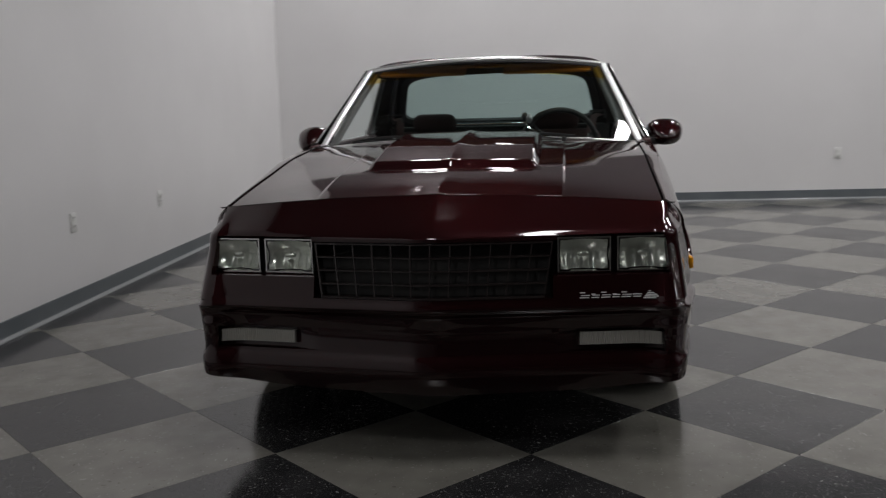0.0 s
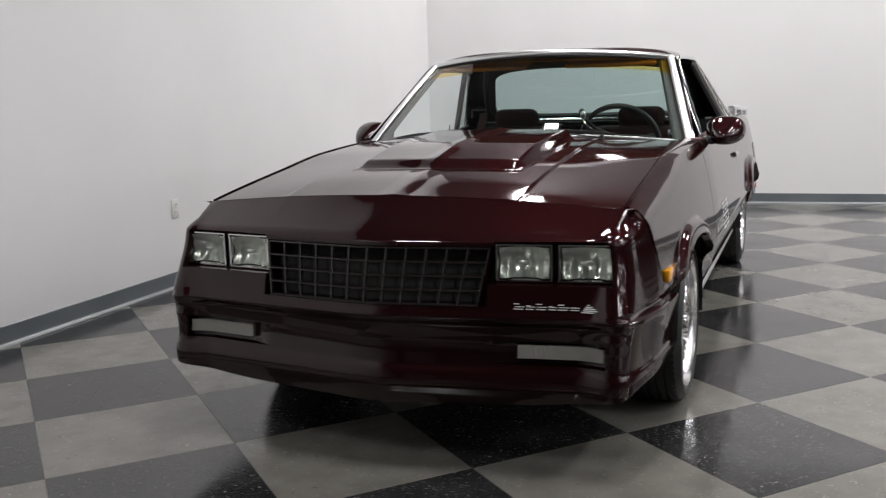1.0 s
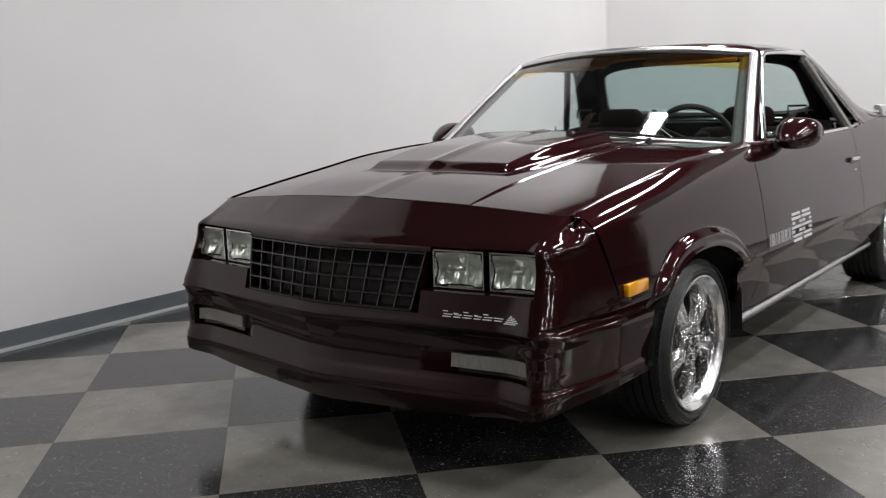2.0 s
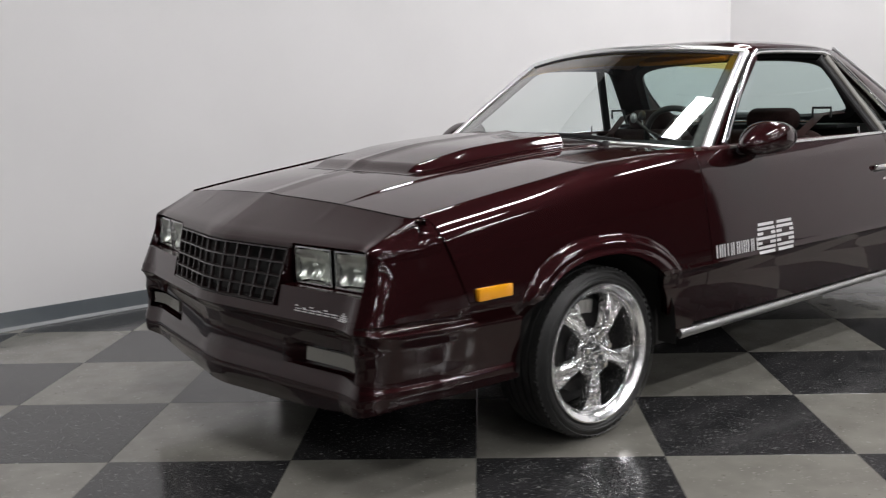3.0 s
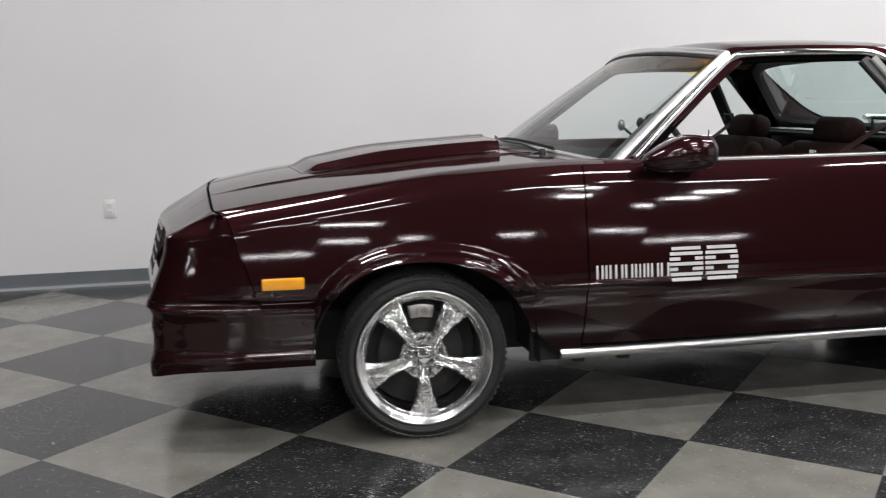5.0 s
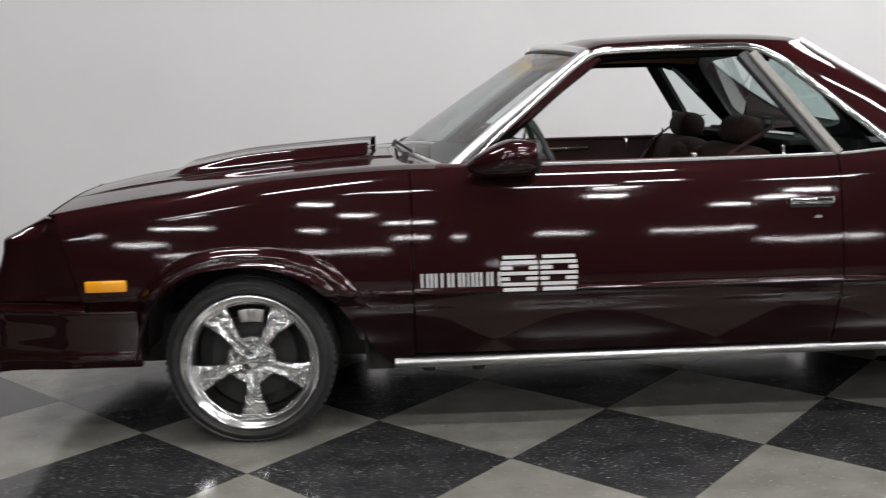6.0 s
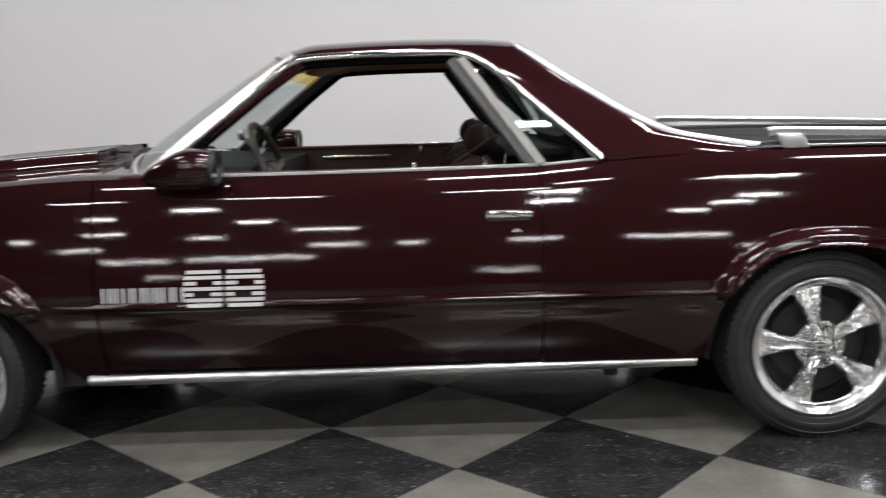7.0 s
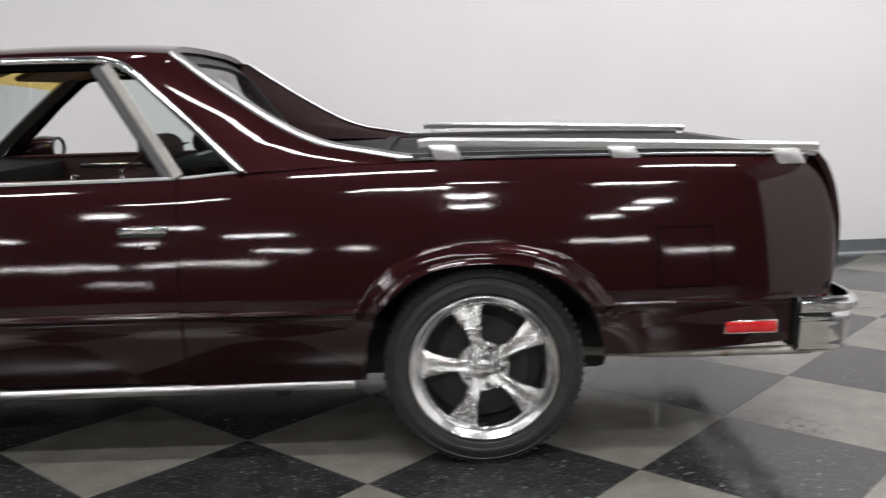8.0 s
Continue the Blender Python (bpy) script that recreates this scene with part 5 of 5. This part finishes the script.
def wheel(R, width, phase, x, y, side):
    w = empty("wheel", pose(x, y, R, 0, 0, 0 if side < 0 else 180))
    w.parent = car
    h = width / 2
    g = [(RIM, h - 0.014), (RIM + 0.010, h - 0.002), (RIM + (R - RIM) * 0.45, h), (R - 0.020, h - 0.010), (R - 0.006, h - 0.022), (R, h - 0.040)]
    groove = []
    for c in (0.045, 0.012, -0.021, -0.054):
        groove += [(R, c), (R - 0.007, c - 0.001), (R - 0.007, c - 0.008), (R, c - 0.009)]
    lathe("tyre", g + groove + [(r, -q) for r, q in g[::-1]], RUBBER, w, "low-profile black tyre", k=96, angle=25)
    bm = bmesh.new()
    for k in range(72):
        for sy in (-1, 1):
            vs = block(bm, (0, sy * (h - 0.030), R - 0.0042), (0.012, 0.026, 0.005))
            bmesh.ops.rotate(bm, cent=(0, 0, 0), matrix=Matrix.Rotation(sy * 0.25, 3, "Z"), verts=vs)
            bmesh.ops.rotate(bm, cent=(0, 0, 0), matrix=Matrix.Rotation(2 * math.pi * (k + 0.5 * (sy > 0)) / 72, 3, "Y"), verts=vs)
    tread = solid("tread", bm, RUBBER, w, smooth_faces=False)
    tread["kind"] = "stuff"
    for rr in (0.26, 0.285):
        rr = RIM + (R - RIM) * (0.35 if rr < 0.27 else 0.72)
        lathe("sidewall_ring", [(rr - 0.002, -h - 0.0005), (rr, -h - 0.0025), (rr + 0.002, -h - 0.0005)], RUBBER, w, k=72)
    lathe("rim", [(RIM - 0.004, -h + 0.020), (RIM + 0.001, -h + 0.006), (RIM - 0.001, -h + 0.001), (RIM - 0.006, -h), (RIM - 0.010, -h + 0.003), (RIM - 0.020, -h + 0.008), (RIM - 0.028, -h + 0.016), (RIM - 0.032, -h + 0.026)], LIP, w, "polished chrome rim", k=96, angle=40)
    lathe("rim_barrel", [(RIM - 0.032, -h + 0.0262), (RIM - 0.036, -h + 0.030), (RIM - 0.038, -h + 0.060), (RIM - 0.035, h - 0.05), (RIM - 0.01, h - 0.01)], SPOKE, w, "chrome rim barrel", k=96, angle=40)
    dy = -h + 0.1125
    for k in range(5):
        bm = spoke_mesh()
        bmesh.ops.translate(bm, vec=(0, dy, 0), verts=bm.verts[:])
        bmesh.ops.rotate(bm, cent=(0, 0, 0), matrix=Matrix.Rotation(radians(90 - phase - 72 * k), 3, "Y"), verts=bm.verts[:])
        solid("spoke", bm, SPOKE, w, angle=50)
    lathe("hub", [(0.0005, dy - 0.080), (0.036, dy - 0.080), (0.040, dy - 0.074), (0.066, dy - 0.074), (0.072, dy - 0.084), (0.079, dy - 0.084), (0.084, dy - 0.076), (0.084, dy - 0.03)], SPOKE, w, k=48)
    lathe("centre_cap", [(0.0005, dy - 0.108), (0.018, dy - 0.107), (0.028, dy - 0.103), (0.033, dy - 0.094), (0.034, dy - 0.080)], CHROME, w, "domed chrome centre cap", k=40)
    for k in range(5):
        t = radians(90 - phase - 36 - 72 * k)
        bm = bmesh.new()
        bmesh.ops.create_cone(bm, cap_ends=True, segments=6, radius1=0.0115, radius2=0.010, depth=0.026)
        bmesh.ops.transform(bm, matrix=Matrix.Rotation(t, 4, "Y") @ Matrix.Translation((0, dy - 0.090, 0.057)) @ Matrix.Rotation(radians(90), 4, "X"), verts=bm.verts[:])
        solid("lug_nut", bm, CHROME, w)
    lathe("brake_disc", [(0.060, dy - 0.025), (0.070, dy - 0.012), (0.150, dy - 0.012), (0.150, dy + 0.004), (0.060, dy + 0.006)], DARK, w, k=48)
    if R == RF:
        bm = bmesh.new()
        for k in range(3):
            vs = block(bm, (0, dy - 0.012, 0.152), (0.034, 0.05, 0.048), bevel=0.006)
            bmesh.ops.rotate(bm, cent=(0, 0, 0), matrix=Matrix.Rotation(radians(-10 + 10 * k), 3, "Y"), verts=vs)
        solid("brake_caliper", bm, ALU, w)
    lathe("backing_plate", [(0.0005, dy + 0.03), (0.20, dy + 0.03), (0.205, dy + 0.05)], DARK, w, k=40)
    return w


for side in (-1, 1):
    wheel(RF, 0.225, -90, 0.0, side * 0.760, side)
    wheel(RR, 0.245, 105, WB, side * 0.745, side)

# ---------- under the car ----------
chassis = box("chassis", (1.38, 0, 0.315), (4.1, 1.10, 0.20), DARK, car, "dark underbody", bevel=0.03)
box("inner_sill", (1.55, 0, 0.34), (2.05, 1.56, 0.13), DARK, chassis, bevel=0.02)
box("firewall", (0.52, 0, 0.62), (0.05, 1.50, 0.62), DARK, chassis)
box("cab_floor", (1.45, 0, 0.40), (1.80, 1.54, 0.04), DARK, chassis)
box("cab_back", (2.19, 0, 0.70), (0.04, 1.40, 0.58), DARK, chassis)
box("bed_floor", (3.2, 0, 0.62), (1.68, 1.40, 0.04), DARK, chassis)
box("radiator_support", (-0.62, 0, 0.50), (0.06, 1.45, 0.42), DARK, chassis)
box("rear_axle", (WB, 0, RR), (0.12, 1.30, 0.10), DARK, chassis, bevel=0.03)
box("front_cross_member", (0.0, 0, 0.24), (0.16, 1.20, 0.09), DARK, chassis, bevel=0.03)
sweep("exhaust_pipe", [(3.30, -0.60, 0.300), (3.55, -0.795, 0.338), (3.66, -0.83, 0.347), (4.03, -0.845, 0.352)], disc(0.015), STEEL, chassis, "bright metal tail pipe")
sweep("exhaust_pipe", [(3.20, 0.60, 0.315), (3.50, 0.68, 0.335), (3.98, 0.70, 0.345)], disc(0.024), STEEL, chassis)
for x in (0.62, 0.80, 2.30):
    box("frame_bracket", (x, -0.66, 0.215), (0.05, 0.05, 0.06), CAST, chassis, bevel=0.01)

# ---------- cabin ----------
def seat(y, parent):
    def cushion(name, c, s, tilt, mat=VELOUR, bevel=0.05, par=None, label=""):
        bm = bmesh.new()
        block(bm, (0, 0, 0), s, bevel=bevel, segs=4)
        bmesh.ops.transform(bm, matrix=Matrix.Translation(c) @ Matrix.Rotation(radians(tilt), 4, "Y"), verts=bm.verts[:])
        return solid(name, bm, mat, par, label, angle=60)
    s = cushion("seat", (1.45, y, 0.60), (0.52, 0.56, 0.18), -6, par=parent, label="dark maroon velour bucket seat")
    cushion("backrest", (1.795, y, 0.755), (0.17, 0.54, 0.44), 17, bevel=0.065, par=s)
    for k in (-1, 1):
        cushion("bolster", (1.752, y + k * 0.21, 0.765), (0.14, 0.11, 0.38), 17, bevel=0.052, par=s)
    cushion("head_rest", (1.862, y, 1.020), (0.115, 0.27, 0.115), 14, bevel=0.052, par=s)
    for k in (-1, 1):
        sweep("head_rest_post", [(1.845, y + k * 0.06, 0.90), (1.86, y + k * 0.06, 1.00)], disc(0.006, 8), CHROME, s)
    for k in (0,):
        yo = y + math.copysign(0.245, y)
        sweep("belt_guide", [(1.875, yo - 0.045, 1.03), (1.875, yo - 0.045, 1.075), (1.875, yo + 0.045, 1.075), (1.875, yo + 0.045, 1.03)], disc(0.006, 8), BLACK, s, "black wire belt guide", up=(1, 0, 0))
    return s
for y in (-0.37, 0.37):
    seat(y, car)
    yo = y + math.copysign(0.20, y)
    sweep("seat_belt", [(2.02, yo * 1.12, 1.05), (1.90, yo * 1.04, 1.04), (1.76, yo, 0.95), (1.66, yo * 0.99, 0.80), (1.60, yo, 0.66)], [(-0.024, 0), (0.024, 0), (0.024, 0.003), (-0.024, 0.003)], BELT, car, "maroon seat belt webbing", up=(-0.5, 0, 0.8))
    box("belt_buckle", (1.62, yo, 0.93), (0.012, 0.035, 0.05), CHROME_SOFT, car, "bright belt buckle tongue", 0.004)
box("centre_console", (1.45, 0, 0.62), (0.50, 0.14, 0.22), DOOR_CARD, car, bevel=0.03)
def dash_fn(u, v):
    y = -0.775 + 1.55 * u
    ang = curve((0, 0), (1, 1))(v)
    x = 0.66 + 0.37 * smooth(0, 0.7, ang) + 0.02 * ang
    binnacle = 0.030 * smooth(-0.60, -0.55, y) * smooth(-0.10, -0.16, y) * smooth(0.15, 0.45, ang)
    z = 0.950 - 0.028 * smooth(0.1, 0.6, ang) + 0.004 * np.sin(ang * 3) - 0.24 * smooth(0.72, 1.0, ang) + binnacle * (1 - smooth(0.74, 0.9, ang))
    return stack(x, y, z)
patch("dashboard", dash_fn, lin(0, 1, 60), lin(0, 1, 30), DASH, car, rim=0.0, out=(0.3, 0, 0.8), label="dark grey padded dashboard")
wheel_c, tilt = Vector((1.100, -0.395, 0.923)), radians(24)
ring = []
for k in range(48):
    t = 2 * math.pi * k / 48
    ring.append(wheel_c + Vector((-math.sin(tilt) * 0.19 * math.sin(t), 0.19 * math.cos(t), math.cos(tilt) * 0.19 * math.sin(t))))
steer = sweep("steering_wheel", ring, disc(0.0135, 10), BLACK, car, "black steering wheel", up=(1, 0, 0), closed=True)
bm = bmesh.new()
block(bm, (0, 0, 0), (0.05, 0.17, 0.10), bevel=0.02)
bmesh.ops.transform(bm, matrix=Matrix.Translation(wheel_c + Vector((-0.02, 0, -0.015))) @ Matrix.Rotation(-tilt, 4, "Y"), verts=bm.verts[:])
solid("hub_pad", bm, BLACK, steer)
# column gear lever with its knob
lever = sweep("gear_lever", [(1.06, -0.36, 0.955), (1.00, -0.29, 0.995), (0.955, -0.25, 1.045)], disc(0.006, 8), BLACK, car, "black column gear lever with a grey knob")
bm = bmesh.new()
bmesh.ops.create_uvsphere(bm, u_segments=16, v_segments=10, radius=0.017)
bmesh.ops.transform(bm, matrix=Matrix.Translation((0.945, -0.245, 1.058)) @ Matrix.Diagonal((0.9, 0.9, 1.35, 1)), verts=bm.verts[:])
solid("lever_knob", bm, TRIM_GREY, lever, "grey lever knob")
for t in (0.15, math.pi - 0.15, -math.pi / 2):
    end = wheel_c + Vector((-math.sin(tilt) * 0.19 * math.sin(t), 0.19 * math.cos(t), math.cos(tilt) * 0.19 * math.sin(t)))
    sweep("wheel_spoke", [wheel_c + Vector((-0.02, 0, -0.01)), end], slab(0.03, 0.010), ALU, steer, up=(1, 0, 0.1))
sweep("steering_column", [wheel_c + Vector((-0.03, 0, -0.02)), wheel_c + Vector((-0.35, 0, -0.17))], disc(0.035), BLACK, steer)
lever = sweep("shift_lever", [wheel_c + Vector((-0.10, 0.02, 0.0)), wheel_c + Vector((-0.07, 0.16, 0.09)), wheel_c + Vector((-0.06, 0.175, 0.125))], disc(0.006, 8), CHROME, steer, "chrome shift lever")
bm = bmesh.new()
bmesh.ops.create_uvsphere(bm, u_segments=12, v_segments=8, radius=0.017)
bmesh.ops.transform(bm, matrix=Matrix.Translation(wheel_c + Vector((-0.06, 0.178, 0.142))) @ Matrix.Diagonal((1, 1, 1.35, 1)), verts=bm.verts[:])
solid("shift_knob", bm, BLACK, steer)
box("parcel_shelf", (2.05, 0, 0.985), (0.22, 1.32, 0.02), DASH, car, "dark shelf behind the seats")
sweep("shelf_rail", [(2.02, y, 1.005) for y in lin(-0.5, 0.5, 6)], disc(0.008, 8), CHROME_SOFT, car)
for side in (-1, 1):
    box("sun_visor", (1.215, side * 0.33, 1.315), (0.13, 0.46, 0.022), HEADLINER, car, "tan folded sun visor", 0.01, m=Matrix.Translation((1.215, 0, 1.315)) @ Matrix.Rotation(radians(-18), 4, "Y") @ Matrix.Translation((-1.215, 0, -1.315)))

# ---------- fixtures of the room ----------
def on_wall(u, z, first=True):
    """Pose on a wall, its local y pointing into the room."""
    p = room(u, 0, z) if first else room(0, u, z)
    n = left_in if first else end_in
    return Matrix.Translation(p) @ Matrix.Rotation(math.atan2(n.y, n.x) - math.pi / 2, 4, "Z")
outlet = empty("wall_outlet", on_wall(4.85, 0.505))
box("plate", (0, 0.004, 0), (0.072, 0.008, 0.116), PLASTIC_WHITE, outlet, bevel=0.003)
for z in (-0.024, 0.024):
    sock = box("socket", (0, 0.009, z), (0.036, 0.004, 0.030), PLASTIC_WHITE, outlet, bevel=0.002)
    for x in (-0.007, 0.007):
        box("slot", (x, 0.0113, z + 0.003), (0.003, 0.0012, 0.010), BLACK, sock, bevel=0)
tagged(outlet, "white duplex power outlet on the wall", "outlet", "wall outlets")
for m in (on_wall(CORNER[0] - 2.63, 0.505), on_wall(CORNER[0] + 1.543, 0.505), on_wall(6.0, 0.49, False)):
    copy_thing(outlet, m)

light = empty("strip_light")
bm = bmesh.new()
block(bm, (0, 0, 0.055), (1.26, 0.36, 0.05), bevel=0.006)
solid("housing", bm, HOUSING, light, smooth_faces=False)
for y0 in (0.0,):
    def wrap(u, v):
        t = math.pi * v
        return stack(-0.61 + 1.22 * u, y0 + 0.12 * np.cos(t), 0.030 - 0.035 * np.sin(t))
    patch("diffuser", wrap, lin(0, 1, 2), lin(0, 1, 9), TUBE, light, rim=0, out=(0, 0, -1))
tagged(light, "white fluorescent strip light with a lit diffuser, under the ceiling", "strip light", "ceiling strip lights")
first = True
turn_deg = math.degrees(math.atan2(A_DIR.y, A_DIR.x))
# each run: y of its line, then x of its middle, and how many four-foot lengths stand end to end (0.5: a two-foot one)
# the one at x -4.6, y 0.7 is added to brighten the front-left floor
RUNS = [(-0.05, ((4.1, 1),)), (0.25, ((1.3, 0.5),)), (-0.9, ((-1.3, 1),)), (1.3, ((5.3, 1),)), (0.7, ((-4.6, 1),)), (-2.4, ((1.9, 1), (4.6, 1))),
        (-4.3, ((-0.9, 1), (2.2, 1), (5.4, 1))),
        (-7.6, ((3.3, 0.5),)), (-8.8, ((-3.4, 1), (-0.45, 1), (2.4, 1), (5.6, 1))), (-9.9, ((3.3, 0.5),)),
        (-11.0, ((-2.0, 0.5), (3.35, 0.5), (6.45, 0.5))), (-12.0, ((6.35, 0.5), (-4.6, 0.5))), (-13.3, ((-1.55, 0.5), (6.0, 0.5))),
        (-15.6, ((-0.65, 1), (-6.0, 1))), (-17.2, ((-3.4, 0.5), (-9.0, 0.5))),
        (-20.6, ((-9.0, 1), (-1.0, 1), (0.9, 0.5), (4.0, 1), (7.6, 2))),
        (-25.6, ((-8.6, 3), (-4.2, 3), (12.7, 3))), (-38.0, ((-11.0, 2), (4.5, 2)))]
for y, places in RUNS:
    for x, lengths in places:
        count = max(1, int(lengths))
        for k in range(count):
            m = pose(x + 1.27 * (k - (count - 1) / 2), y, ROOM_H - 0.08) @ Matrix.Diagonal((min(lengths, 1), 1, 1, 1))
            if first:
                light.matrix_basis = m
                first = False
            else:
                copy_thing(light, m)

# ---------- the tiled floor ----------
bm = bmesh.new()
block(bm, (0, 0, 0), (LONG - EAST + 0.3, DEEP + 0.3, 0.1))
floor = solid("floor", bm, DARK_SLAB, smooth_faces=False)
floor.matrix_basis = pose(mid.x, mid.y, -0.0535, 0, 0, turn_deg)
tagged(floor, "glossy checkerboard floor of grey-beige and charcoal tiles laid diagonally", "floor", kind="structure")
unfloor = floor.matrix_basis.inverted()
EDGES = [(R00, left_in), (R00, end_in), (R11, -left_in), (R11, -end_in)]


def lattice(i, j):
    x, y = TILE * (i + j) / math.sqrt(2), TILE * (i - j) / math.sqrt(2)
    c, s = math.cos(TURN), math.sin(TURN)
    return Vector((0.018 + x * c - y * s, -1.124 + x * s + y * c, 0))


def clipped(ring):
    for p, n in EDGES:
        out = []
        for a, b in zip(ring, ring[1:] + ring[:1]):
            da, db = (a - p).dot(n), (b - p).dot(n)
            if da >= 0:
                out.append(a)
            if da * db < 0:
                out.append(a + (b - a) * (da / (da - db)))
        ring = out
        if len(ring) < 3:
            return []
    return ring


def tile_faces(ring, verts, faces):
    """A tile with a small chamfer and skirts."""
    c = sum(ring, Vector()) / len(ring)
    n, k = len(verts), len(ring)
    for q in ring:
        d = (c - q).normalized()
        verts.append(tuple(q + d * 0.0006 - Vector((0, 0, 0.0035))))
    for q in ring:
        d = (c - q).normalized()
        verts.append(tuple(q + d * 0.0006 - Vector((0, 0, 0.0006))))
    for q in ring:
        d = (c - q).normalized()
        verts.append(tuple(q + d * 0.0018))
    for r in (0, k):
        for i in range(k):
            faces.append((n + r + i, n + r + (i + 1) % k, n + r + k + (i + 1) % k, n + r + k + i))
    faces.append(tuple(range(n + 2 * k, n + 3 * k)))


whole = {}
rest = {0: ([], []), 1: ([], [])}
for i in range(-40, 41):
    for j in range(-40, 41):
        ring = [lattice(i, j), lattice(i + 1, j), lattice(i + 1, j + 1), lattice(i, j + 1)][::-1]
        c = (ring[0] + ring[2]) / 2
        k = (i + j) % 2
        part_ring = clipped(ring)
        # tiles stop out of view; the dark slab beyond shapes the door reflections
        if not part_ring or c.y < -4.7 or c.x < -5.2:
            continue
        if -3.6 < c.x < 6.6 and -3.2 < c.y < 2.9:
            me = bpy.data.meshes.new("tile")
            vs, fs = [], []
            if len(part_ring) == 4 and all((a - b).length < 1e-6 for a, b in zip(part_ring, ring)):
                if k not in whole:
                    tile_faces([q - c for q in ring], vs, fs)
                    me.from_pydata(vs, [], fs)
                    me.materials.append(TILE_LIGHT if k else TILE_DARK)
                    whole[k] = me
                me = whole[k]
            else:
                tile_faces([q - c for q in part_ring], vs, fs)
                me.from_pydata(vs, [], fs)
                me.materials.append(TILE_LIGHT if k else TILE_DARK)
            ob = new("tile", me)
            ob.parent = floor
            ob.matrix_parent_inverse = unfloor
            ob.location = c
        else:
            tile_faces(part_ring, *rest[k])
for k in (0, 1):
    me = bpy.data.meshes.new("far_tiles")
    me.from_pydata(rest[k][0], [], rest[k][1])
    me.materials.append(TILE_LIGHT if k else TILE_DARK)
    ob = new("far_tiles", me)
    ob.parent = floor
    ob.matrix_parent_inverse = unfloor
    ob["kind"] = "stuff"
